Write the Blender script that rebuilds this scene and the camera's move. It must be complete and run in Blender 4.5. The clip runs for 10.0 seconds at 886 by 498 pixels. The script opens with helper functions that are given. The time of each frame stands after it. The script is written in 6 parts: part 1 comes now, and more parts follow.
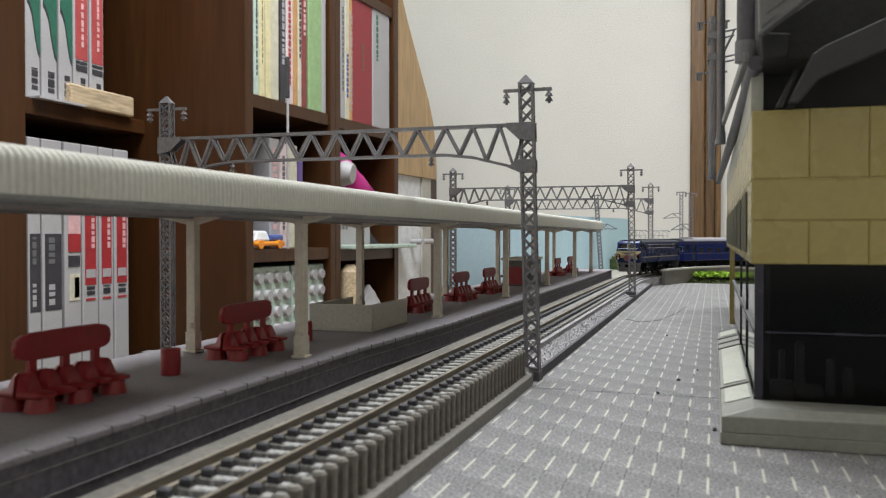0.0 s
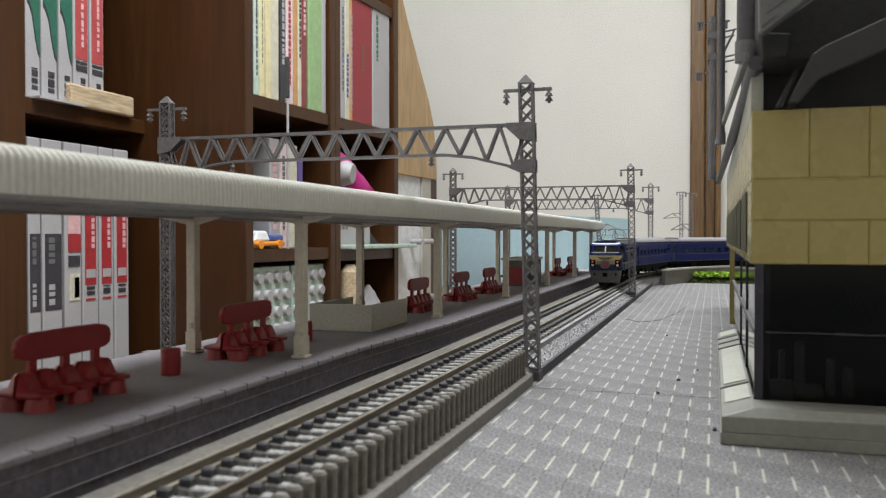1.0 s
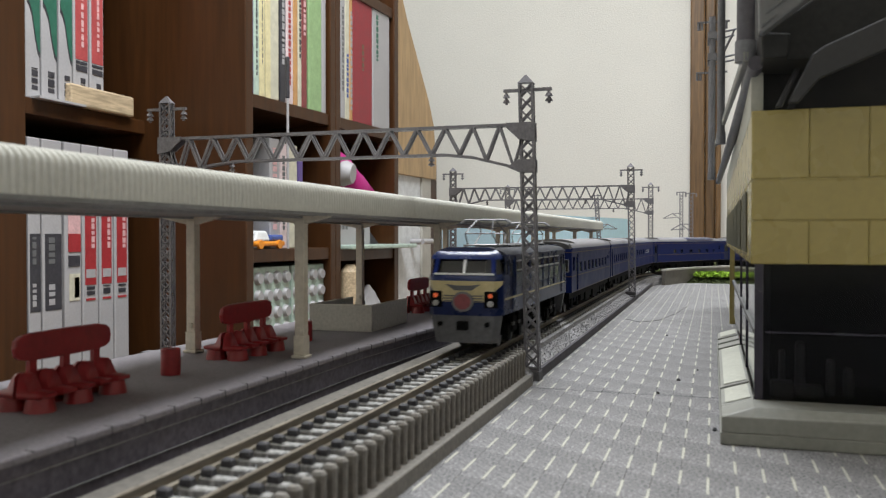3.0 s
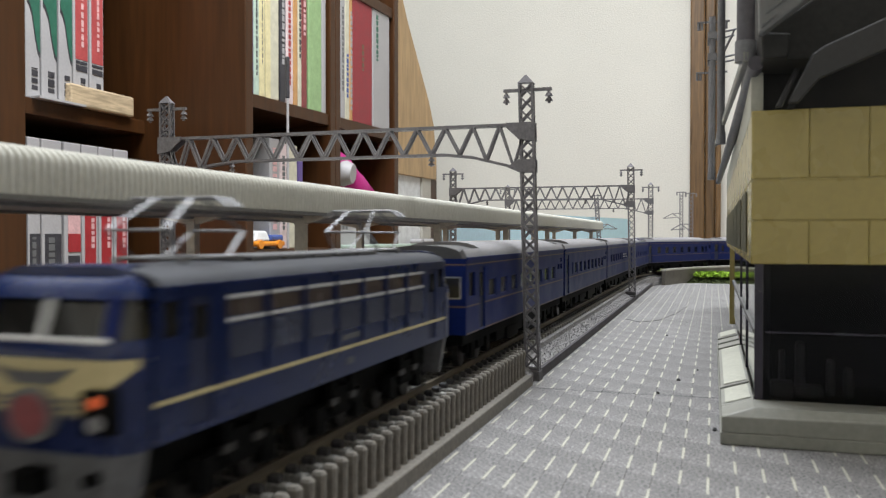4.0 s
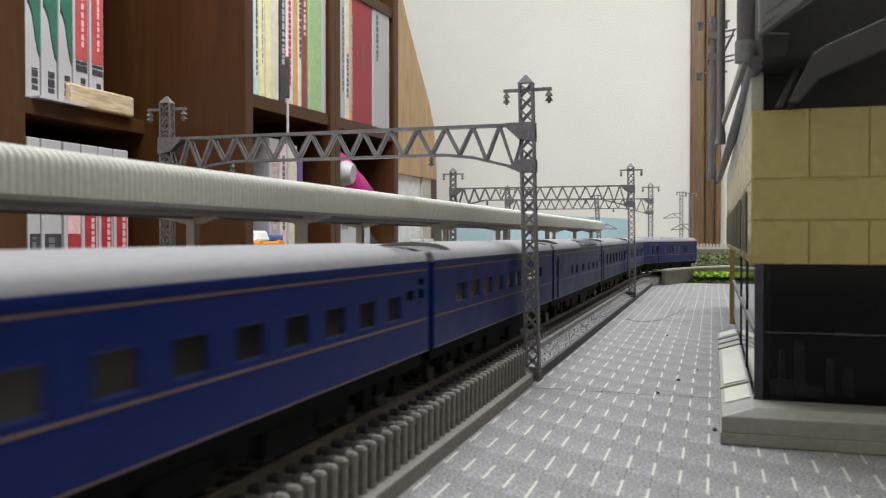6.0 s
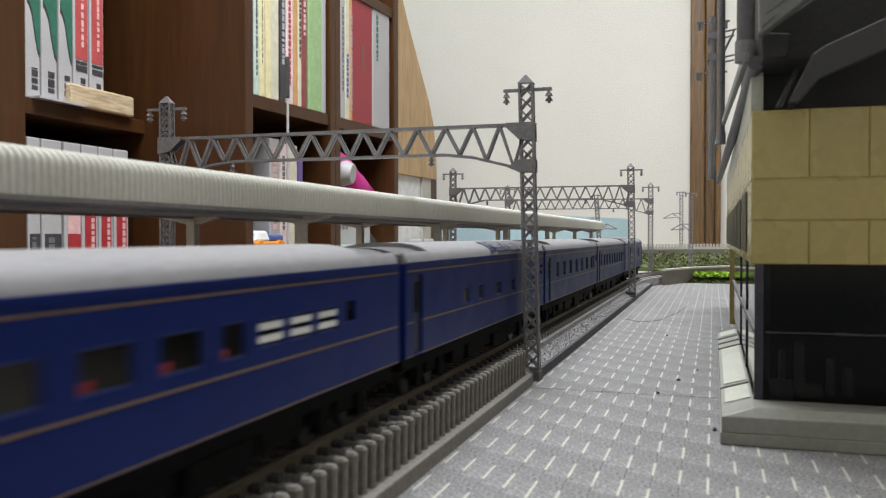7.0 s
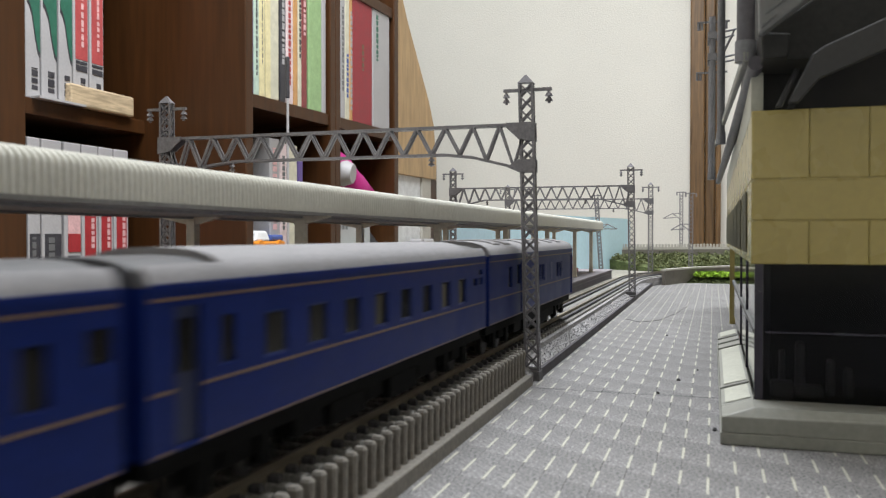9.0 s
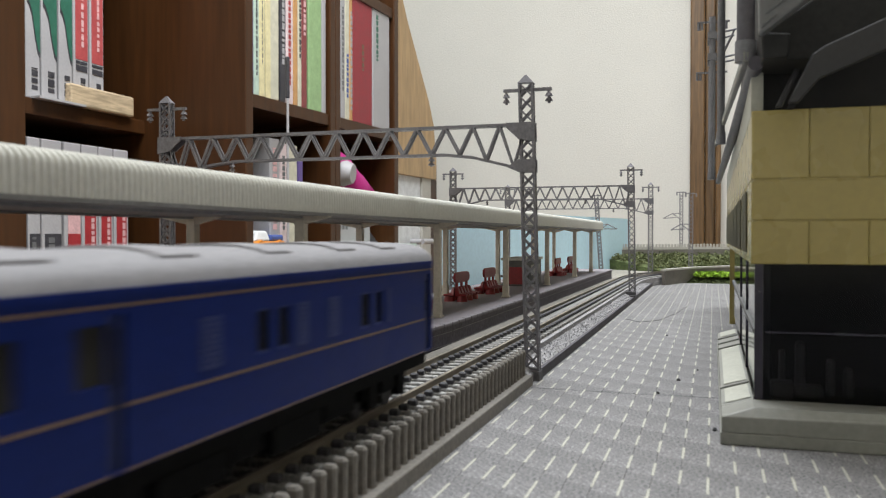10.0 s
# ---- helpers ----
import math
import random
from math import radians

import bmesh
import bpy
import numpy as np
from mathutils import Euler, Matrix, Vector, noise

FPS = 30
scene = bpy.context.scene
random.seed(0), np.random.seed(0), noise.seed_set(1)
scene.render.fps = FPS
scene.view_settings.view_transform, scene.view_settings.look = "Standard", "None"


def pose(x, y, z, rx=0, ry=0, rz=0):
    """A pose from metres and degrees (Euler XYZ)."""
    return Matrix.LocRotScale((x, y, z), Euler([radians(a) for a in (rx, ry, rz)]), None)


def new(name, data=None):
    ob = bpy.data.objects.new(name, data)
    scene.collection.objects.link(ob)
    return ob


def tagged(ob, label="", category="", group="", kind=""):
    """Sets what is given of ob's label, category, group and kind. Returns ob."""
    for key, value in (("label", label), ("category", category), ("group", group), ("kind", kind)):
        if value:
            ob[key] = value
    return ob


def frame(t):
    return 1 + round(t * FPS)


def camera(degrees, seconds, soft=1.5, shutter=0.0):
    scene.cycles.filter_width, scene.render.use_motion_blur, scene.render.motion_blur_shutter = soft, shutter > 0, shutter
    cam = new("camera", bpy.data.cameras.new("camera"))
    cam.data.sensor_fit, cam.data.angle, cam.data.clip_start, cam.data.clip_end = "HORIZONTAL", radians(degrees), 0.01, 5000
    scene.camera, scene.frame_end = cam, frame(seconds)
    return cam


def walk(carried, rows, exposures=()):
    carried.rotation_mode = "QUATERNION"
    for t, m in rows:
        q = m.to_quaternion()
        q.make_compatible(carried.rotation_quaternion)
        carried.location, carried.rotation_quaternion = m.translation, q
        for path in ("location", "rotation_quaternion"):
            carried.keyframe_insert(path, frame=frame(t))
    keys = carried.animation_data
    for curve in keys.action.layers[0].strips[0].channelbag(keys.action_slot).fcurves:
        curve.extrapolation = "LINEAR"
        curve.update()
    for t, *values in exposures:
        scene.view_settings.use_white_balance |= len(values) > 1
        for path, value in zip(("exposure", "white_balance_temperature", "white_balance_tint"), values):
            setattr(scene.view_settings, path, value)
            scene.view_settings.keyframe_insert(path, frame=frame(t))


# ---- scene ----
# ---- camera ----
EYE = 0.038
CAM = (0.0, 0.0, EYE)
cam = camera(55.5, 10.0, soft=1.1, shutter=0.5)
VIEW = pose(0, 0, EYE, 90 - 0.884, 0, 17.79)
walk(cam, [(0.0, VIEW), (10.0, VIEW)], [(0.0, 0.0), (2.6, 0.0), (4.2, 0.14), (9.0, 0.14), (10.0, 0.08)])
cam.data.dof.use_dof = True
cam.data.dof.focus_distance = 0.36
cam.data.dof.aperture_fstop = 62.0

# ---- light ----
world = bpy.data.worlds.new("room_air")
scene.world = world
world.use_nodes = True
world.node_tree.nodes["Background"].inputs[0].default_value = (0.9, 0.95, 1.0, 1)
world.node_tree.nodes["Background"].inputs[1].default_value = 0.05
scene.view_settings.exposure = 0.0

ROOM_X0, ROOM_X1, ROOM_Y0, ROOM_Y1, FLOOR_Z, CEIL_Z = -1.12, 1.7, -0.95, 2.3, -0.75, 1.65


def ceiling_lamp_light(name, x, y, z, sx, sy, power, color):
    d = bpy.data.lights.new(name, "AREA")
    d.shape, d.size, d.size_y, d.energy, d.color = "RECTANGLE", sx, sy, power, color
    o = new(name, d)
    o.matrix_world = pose(x, y, z)
    return o


LAMP_X, LAMP_Y = -0.14, 0.66
ceiling_lamp_light("ceiling_light_glow", LAMP_X, LAMP_Y, CEIL_Z - 0.105, 0.90, 0.90, 55, (0.915, 0.957, 1.0))


# ---- mesh helpers ----
class G:
    """Gathers vertices and faces of one mesh."""

    def __init__(self):
        self.v, self.f = [], []

    def quad(self, *p):
        n = len(self.v)
        self.v += [tuple(q) for q in p]
        self.f.append(tuple(range(n, n + len(p))))

    def hexa(self, p):
        n = len(self.v)
        self.v += [tuple(q) for q in p]
        for a in ((0, 3, 2, 1), (4, 5, 6, 7), (0, 1, 5, 4), (1, 2, 6, 5), (2, 3, 7, 6), (3, 0, 4, 7)):
            self.f.append(tuple(n + i for i in a))

    def box(self, x0, x1, y0, y1, z0, z1):
        self.hexa([(x0, y0, z0), (x1, y0, z0), (x1, y1, z0), (x0, y1, z0),
                   (x0, y0, z1), (x1, y0, z1), (x1, y1, z1), (x0, y1, z1)])

    def bbox(self, x0, x1, y0, y1, z0, z1, b):
        """A box with its top edge chamfered by b."""
        self.loft([[(x0, y0, z0), (x1, y0, z0), (x1, y1, z0), (x0, y1, z0)],
                   [(x0, y0, z1 - b), (x1, y0, z1 - b), (x1, y1, z1 - b), (x0, y1, z1 - b)],
                   [(x0 + b, y0 + b, z1), (x1 - b, y0 + b, z1), (x1 - b, y1 - b, z1), (x0 + b, y1 - b, z1)]])

    def beam(self, a, b, w, h, side=None):
        a, b = Vector(a), Vector(b)
        d = (b - a).normalized()
        s = Vector(side) if side else (Vector((0, 0, 1)) if abs(d.z) < 0.9 else Vector((0, 1, 0)))
        s = (s - d * s.dot(d)).normalized()
        t = d.cross(s)
        s, t = s * h / 2, t * w / 2
        self.hexa([a - s - t, a + s - t, a + s + t, a - s + t, b - s - t, b + s - t, b + s + t, b - s + t])

    def tube(self, a, b, r, n=8, r2=None, caps=True):
        a, b = Vector(a), Vector(b)
        d = (b - a).normalized()
        s = (Vector((0, 0, 1)) if abs(d.z) < 0.9 else Vector((0, 1, 0)))
        s = (s - d * s.dot(d)).normalized()
        t = d.cross(s)
        r2 = r if r2 is None else r2
        k = len(self.v)
        for c, q in ((a, r), (b, r2)):
            for i in range(n):
                w = 2 * math.pi * i / n
                self.v.append(tuple(c + (s * math.cos(w) + t * math.sin(w)) * q))
        for i in range(n):
            j = (i + 1) % n
            self.f.append((k + i, k + j, k + n + j, k + n + i))
        if caps:
            self.f.append(tuple(k + n - 1 - i for i in range(n)))
            self.f.append(tuple(k + n + i for i in range(n)))

    def loft(self, rings, closed=True, cap=True):
        k, n = len(self.v), len(rings[0])
        for r in rings:
            self.v += [tuple(p) for p in r]
        for i in range(len(rings) - 1):
            for j in range(n if closed else n - 1):
                a, b = k + i * n + j, k + i * n + (j + 1) % n
                self.f.append((a, b, b + n, a + n))
        if cap:
            self.f.append(tuple(k + n - 1 - j for j in range(n)))
            self.f.append(tuple(k + (len(rings) - 1) * n + j for j in range(n)))

    def extrude_y(self, prof, y0, y1):
        self.loft([[(x, y0, z) for x, z in prof], [(x, y1, z) for x, z in prof]])

    def mesh(self, name, material, smooth=0):
        me = bpy.data.meshes.new(name)
        me.from_pydata(self.v, [], self.f)
        bm = bmesh.new()
        bm.from_mesh(me)
        bmesh.ops.recalc_face_normals(bm, faces=bm.faces)
        if smooth:
            for f in bm.faces:
                f.smooth = True
            for e in bm.edges:
                if len(e.link_faces) != 2 or e.calc_face_angle(0) > radians(smooth):
                    e.smooth = False
        bm.to_mesh(me)
        bm.free()
        if material:
            me.materials.append(material)
        return me


def part(name, g, material, parent, label="", smooth=0, bevel=0.0, at=None):
    ob = new(name, g.mesh(name, material, smooth) if isinstance(g, G) else g)
    ob.parent = parent
    if at is not None:
        ob.matrix_basis = at
    if label:
        tagged(ob, label)
    if bevel:
        m = ob.modifiers.new("bevel", "BEVEL")
        m.width, m.segments, m.limit_method, m.angle_limit = bevel, 2, "ANGLE", radians(40)
        m.harden_normals = False
    return ob


def thing(name, m, label, category, group="", kind=""):
    ob = new(name)
    ob.empty_display_size = 0.01
    ob.matrix_basis = m
    return tagged(ob, label, category, group, kind)


def solid(name, g, material, label, category, group="", kind="", smooth=0, bevel=0.0, m=None):
    ob = new(name, g.mesh(name, material, smooth))
    if m is not None:
        ob.matrix_basis = m
    if bevel:
        b = ob.modifiers.new("bevel", "BEVEL")
        b.width, b.segments, b.limit_method, b.angle_limit = bevel, 2, "ANGLE", radians(40)
    return tagged(ob, label, category, group, kind)


# ---- materials ----
def paint(name, color, rough=0.5, metal=0.0, grain=800.0, amount=0.12, blot=60.0, blots=0.12, bump=0.0, second=None,
          stretch=(1, 1, 1), coat=0.0, island=0.0, per_object=0.0, sheen=0.5):
    m = bpy.data.materials.new(name)
    m.use_nodes = True
    nt = m.node_tree
    n, l = nt.nodes, nt.links
    p = n["Principled BSDF"]
    tc = n.new("ShaderNodeTexCoord")
    mp = n.new("ShaderNodeMapping")
    mp.inputs["Scale"].default_value = stretch
    l.new(tc.outputs["Object"], mp.inputs["Vector"])

    def tex(scale, detail):
        t = n.new("ShaderNodeTexNoise")
        t.inputs["Scale"].default_value, t.inputs["Detail"].default_value = scale, detail
        l.new(mp.outputs[0], t.inputs["Vector"])
        return t

    a, b = tex(grain, 4), tex(blot, 3)
    col = n.new("ShaderNodeMix")
    col.data_type = "RGBA"
    dark = tuple(c * (1 - 2.2 * amount) for c in color)
    light = second if second else tuple(min(1, c * (1 + 1.6 * amount)) for c in color)
    col.inputs[6].default_value = (*[max(0, c) for c in dark], 1)
    col.inputs[7].default_value = (*light, 1)
    ramp = n.new("ShaderNodeMapRange")
    ramp.inputs[1].default_value, ramp.inputs[2].default_value = 0.3, 0.7
    l.new(a.outputs[0], ramp.inputs[0])
    l.new(ramp.outputs[0], col.inputs[0])
    hs = n.new("ShaderNodeHueSaturation")
    l.new(col.outputs[2], hs.inputs["Color"])
    v = n.new("ShaderNodeMapRange")
    v.inputs[1].default_value, v.inputs[2].default_value = 0.3, 0.7
    v.inputs[3].default_value, v.inputs[4].default_value = 1 - blots, 1 + blots
    l.new(b.outputs[0], v.inputs[0])
    val = v.outputs[0]
    if island or per_object:
        if island:
            src = n.new("ShaderNodeNewGeometry").outputs["Random Per Island"]
        else:
            src = n.new("ShaderNodeObjectInfo").outputs["Random"]
        w = n.new("ShaderNodeMapRange")
        k = island or per_object
        w.inputs[3].default_value, w.inputs[4].default_value = 1 - k, 1 + k
        l.new(src, w.inputs[0])
        mu = n.new("ShaderNodeMath")
        mu.operation = "MULTIPLY"
        l.new(val, mu.inputs[0])
        l.new(w.outputs[0], mu.inputs[1])
        val = mu.outputs[0]
    l.new(val, hs.inputs["Value"])
    l.new(hs.outputs[0], p.inputs["Base Color"])
    p.inputs["Metallic"].default_value = metal
    p.inputs["Specular IOR Level"].default_value = sheen
    r = n.new("ShaderNodeMapRange")
    r.inputs[3].default_value, r.inputs[4].default_value = max(0.02, rough - 0.12), min(1, rough + 0.12)
    l.new(b.outputs[0], r.inputs[0])
    l.new(r.outputs[0], p.inputs["Roughness"])
    if coat:
        p.inputs["Coat Weight"].default_value, p.inputs["Coat Roughness"].default_value = coat, 0.15
    if bump:
        bp = n.new("ShaderNodeBump")
        bp.inputs["Strength"].default_value, bp.inputs["Distance"].default_value = 0.6, bump
        l.new(a.outputs[0], bp.inputs["Height"])
        l.new(bp.outputs[0], p.inputs["Normal"])
    return m


def glass(name, color=(1, 1, 1), rough=0.02, alpha=1.0):
    m = bpy.data.materials.new(name)
    m.use_nodes = True
    p = m.node_tree.nodes["Principled BSDF"]
    p.inputs["Base Color"].default_value = (*color, 1)
    p.inputs["Roughness"].default_value = rough
    p.inputs["Transmission Weight"].default_value = alpha
    p.inputs["IOR"].default_value = 1.2
    return m


def glow(name, color, strength):
    m = bpy.data.materials.new(name)
    m.use_nodes = True
    p = m.node_tree.nodes["Principled BSDF"]
    p.inputs["Base Color"].default_value = (*color, 1)
    p.inputs["Emission Color"].default_value = (*color, 1)
    p.inputs["Emission Strength"].default_value = strength
    return m


M_WALL = paint("cream_wallpaper", (0.74, 0.72, 0.66), 0.85, grain=260, amount=0.03, blot=5, blots=0.025, bump=0.0014)
M_CEIL = paint("ceiling_white", (0.8, 0.79, 0.75), 0.9, grain=200, amount=0.03, blot=4, blots=0.03)
M_FLOOR = paint("floor_wood", (0.30, 0.17, 0.08), 0.45, grain=30, amount=0.15, stretch=(1, 8, 1))
M_DARKWOOD = paint("dark_brown_wood", (0.054, 0.0200, 0.0052), 0.42, grain=20, amount=0.1, blot=4, blots=0.12, stretch=(6, 6, 0.5), sheen=0.35)
M_POSTWOOD = paint("post_wood", (0.155, 0.085, 0.032), 0.5, grain=40, amount=0.22, blot=5, blots=0.15, stretch=(5, 5, 0.3))
M_TANWOOD = paint("tan_plywood", (0.42, 0.28, 0.14), 0.5, grain=22, amount=0.1, blot=5, blots=0.1, stretch=(4, 4, 0.6))
M_TABLE = paint("table_wood", (0.060, 0.027, 0.010), 0.8, grain=40, amount=0.15, stretch=(6, 1, 1), sheen=0.06)
M_PAVE = paint("grey_paver_plastic", (0.175, 0.169, 0.168), 0.8, grain=1700, amount=0.34, blot=45, blots=0.18, bump=0.0008, per_object=0.05)
M_PAVE2 = paint("grey_paver_plastic_far", (0.175, 0.169, 0.168), 0.8, grain=1700, amount=0.34, blot=45, blots=0.18, bump=0.0008, island=0.05)
M_JOINT = paint("cream_joint_paint", (0.37, 0.36, 0.30), 0.7, grain=2500, amount=0.12, blots=0.1, blot=300)
M_SLAB = paint("paver_base", (0.15, 0.147, 0.147), 0.8, grain=1500, amount=0.2)
M_BALLAST = paint("grey_ballast", (0.25, 0.245, 0.258), 0.75, grain=1400, amount=0.2, blot=300, blots=0.12, bump=0.0004, island=0.22)
M_BED = paint("ballast_bed", (0.27, 0.26, 0.26), 0.85, grain=1600, amount=0.35, blot=400, blots=0.2, bump=0.0006)
M_SLEEPER = paint("pale_sleeper", (0.27, 0.262, 0.245), 0.7, grain=1800, amount=0.2, per_object=0.08)
M_CLIP = paint("dark_rail_chair", (0.05, 0.047, 0.05), 0.6, grain=1800, amount=0.2)
M_CHAIR = paint("grey_rail_chair", (0.055, 0.053, 0.058), 0.6, grain=1800, amount=0.2)
M_RAIL = paint("brown_rail_side", (0.27, 0.235, 0.185), 0.4, metal=0.55, grain=900, amount=0.15, stretch=(1, 0.1, 1))
M_KERBDARK = paint("dark_kerb", (0.095, 0.088, 0.095), 0.8, grain=1200, amount=0.15, blot=120, blots=0.15, sheen=0.15)
M_KERB = paint("warm_grey_girder", (0.165, 0.15, 0.13), 0.6, grain=1200, amount=0.12, blot=120, blots=0.12)
M_PLATTOP = paint("platform_top_grey", (0.21, 0.19, 0.205), 0.8, grain=1600, amount=0.07, blot=70, blots=0.08, bump=0.0001)
M_PLATWALL = paint("platform_wall_dark", (0.14, 0.128, 0.155), 0.7, grain=900, amount=0.15, blot=90, blots=0.15)
M_CREAM = paint("cream_canopy_plastic", (0.57, 0.56, 0.505), 0.42, grain=900, amount=0.03, blot=60, blots=0.04, sheen=0.5)
M_POST = paint("beige_post_plastic", (0.60, 0.545, 0.45), 0.45, grain=900, amount=0.05, blot=90, blots=0.06)
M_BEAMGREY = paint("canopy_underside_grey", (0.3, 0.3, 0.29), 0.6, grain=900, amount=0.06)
M_RED = paint("dark_red_plastic", (0.25, 0.013, 0.016), 0.42, grain=900, amount=0.06, blot=120, blots=0.1)
M_MAST = paint("steel_grey_plastic", (0.185, 0.178, 0.195), 0.38, metal=0.15, grain=1500, amount=0.1, blot=200, blots=0.12)
M_FOOT = paint("mast_foot_grey", (0.11, 0.105, 0.11), 0.6, grain=1200, amount=0.12, sheen=0.2)
M_STONE = paint("stair_box_grey", (0.45, 0.43, 0.385), 0.6, grain=1200, amount=0.06, blot=90, blots=0.06)
M_BLUE = paint("deep_blue_coach", (0.0062, 0.0165, 0.108), 0.40, grain=1200, amount=0.06, blot=150, blots=0.06, sheen=0.12)
M_LOCOBLUE = paint("dark_blue_locomotive", (0.0055, 0.0135, 0.064), 0.30, grain=1200, amount=0.06, blot=150, blots=0.08, sheen=0.35)
M_CURTAIN = paint("pale_curtain", (0.075, 0.065, 0.038), 0.8, grain=900, amount=0.1, per_object=0.45)
M_FADED = paint("grey_blue_louvre", (0.016, 0.028, 0.12), 0.45, grain=900, amount=0.08)
M_BLUED = paint("dark_blue_gangway", (0.005, 0.010, 0.045), 0.5, grain=900, amount=0.08)
M_ROOF = paint("silver_grey_roof", (0.205, 0.198, 0.205), 0.75, grain=1600, amount=0.09, blot=120, blots=0.06)
M_ROOFDARK = paint("dark_roof_end", (0.07, 0.07, 0.075), 0.5, grain=900, amount=0.08)
M_LOCOROOF = paint("charcoal_loco_roof", (0.032, 0.034, 0.042), 0.6, grain=900, amount=0.1, blot=120, blots=0.15, sheen=0.25)
M_GOLD = paint("gold_band", (0.155, 0.095, 0.056), 0.45, grain=900, amount=0.08)
M_BLACK = paint("underframe_black", (0.005, 0.005, 0.005), 0.7, grain=900, amount=0.2, sheen=0.05)
M_WHEEL = paint("dark_wheel_metal", (0.04, 0.037, 0.035), 0.45, metal=0.5, grain=900, amount=0.1)
M_STEEL = paint("bright_steel", (0.5, 0.5, 0.5), 0.3, metal=0.9, grain=900, amount=0.08)
M_COACHGLASS = paint("dark_window_glass", (0.015, 0.0145, 0.0135), 0.12, grain=40, amount=0.3, blot=30, blots=0.5)
M_LOCOCREAM = paint("loco_cream", (0.50, 0.42, 0.22), 0.35, grain=900, amount=0.05)
M_WHITE = paint("white_paint", (0.75, 0.75, 0.74), 0.35, grain=900, amount=0.04)
M_LOCOGREY = paint("loco_skirt_grey", (0.095, 0.095, 0.10), 0.5, grain=900, amount=0.1)
M_TAN = paint("tan_block_plastic", (0.37, 0.30, 0.105), 0.27, grain=900, amount=0.03, blot=60, blots=0.05)
M_BGREY = paint("building_grey_plastic", (0.14, 0.142, 0.142), 0.5, grain=900, amount=0.04, blot=90, blots=0.06)
M_SKIRT = paint("building_skirt_grey", (0.23, 0.23, 0.205), 0.5, grain=900, amount=0.04, blot=90, blots=0.06)
# near-black colour paints in the shade inside the station building
M_INSHADE = paint("painted_inner_shade", (0.007, 0.0068, 0.0065), 0.7, grain=300, amount=0.2)
M_SKY = paint("sky_blue_board", (0.60, 0.84, 0.97), 0.6, grain=300, amount=0.02, blot=9, blots=0.03)
M_GRASS = paint("flock_green", (0.06, 0.085, 0.025), 0.9, grain=700, amount=0.3, blot=120, blots=0.25, island=0.35, second=(0.12, 0.15, 0.045))
M_LIME = paint("bright_lime_foliage", (0.26, 0.42, 0.03), 0.8, grain=600, amount=0.25, blot=200, blots=0.25, island=0.3)
M_BUSH = paint("olive_foliage", (0.10, 0.12, 0.04), 0.9, grain=600, amount=0.3, blot=150, blots=0.3, island=0.35, second=(0.2, 0.22, 0.09))
M_PANTO = paint("grey_pantograph_metal", (0.2, 0.2, 0.21), 0.4, metal=0.5, grain=900, amount=0.1)
M_LOCOGRILLE = paint("grey_blue_grille", (0.10, 0.11, 0.17), 0.24, metal=0.6, grain=900, amount=0.08)
M_BLUEGLOSS = paint("glossy_blue_nose", (0.007, 0.018, 0.080), 0.25, grain=1200, amount=0.06, blot=150, blots=0.06, sheen=0.5)
M_BOARD = paint("faded_red_board", (0.22, 0.05, 0.055), 0.5, grain=900, amount=0.08)
M_TRIM = paint("silver_window_trim", (0.62, 0.62, 0.62), 0.3, metal=0.35, grain=900, amount=0.05)
M_LOCOWIN = paint("brown_grey_window", (0.075, 0.058, 0.052), 0.25, grain=900, amount=0.1)
M_TANB = paint("tan_block_face", (0.35, 0.28, 0.09), 0.27, grain=700, amount=0.03, blot=60, blots=0.05, per_object=0.03)
# building grey darkened so the stringer and struts carry their shade in colour
M_STAIR = paint("shaded_stair_plastic", (0.024, 0.024, 0.025), 0.55, grain=900, amount=0.06, blot=90, blots=0.1)
M_DARKPIPE = paint("violet_grey_pipe", (0.085, 0.08, 0.095), 0.45, grain=900, amount=0.08, blot=100, blots=0.1)
M_SKIRTL = paint("pale_skirt_inset", (0.42, 0.42, 0.36), 0.5, grain=900, amount=0.05)
M_FRAME = paint("violet_black_frame", (0.02, 0.016, 0.03), 0.25, grain=400, amount=0.1)
M_SMOKED = glass("smoked_glass", (0.34, 0.34, 0.37), 0.05)
M_SIDEPANE = glass("pale_side_pane", (0.85, 0.85, 0.80), 0.04)
M_PIPE = paint("blue_grey_pipe", (0.17, 0.17, 0.185), 0.45, grain=900, amount=0.08, blot=100, blots=0.1)
M_KIOSK = paint("kiosk_grey", (0.095, 0.092, 0.083), 0.55, grain=900, amount=0.08)
# second darkened grey, painting the shade on the stairs' underside and housing
M_SOFFIT = paint("shaded_stair_grey", (0.028, 0.028, 0.027), 0.6, grain=900, amount=0.08, blot=90, blots=0.1, sheen=0.2)
M_GROUND = paint("baseboard_grey", (0.24, 0.225, 0.19), 0.85, grain=700, amount=0.2, blot=40, blots=0.15)
M_BWHITE = paint("white_paper_spine", (0.39, 0.377, 0.382), 0.5, grain=300, amount=0.03, blot=20, blots=0.05)
M_BCREAM = paint("cream_spine", (0.58, 0.55, 0.43), 0.5, grain=300, amount=0.03)
M_BYELLOWP = paint("pale_yellow_spine", (0.70, 0.62, 0.36), 0.5, grain=300, amount=0.03)
M_BYELLOW = paint("mustard_mark", (0.45, 0.38, 0.08), 0.5, grain=300, amount=0.03)
M_BMINT = paint("mint_spine", (0.50, 0.62, 0.52), 0.5, grain=300, amount=0.03)
M_BGREEN = paint("dark_green_label", (0.03, 0.13, 0.085), 0.45, grain=300, amount=0.05)
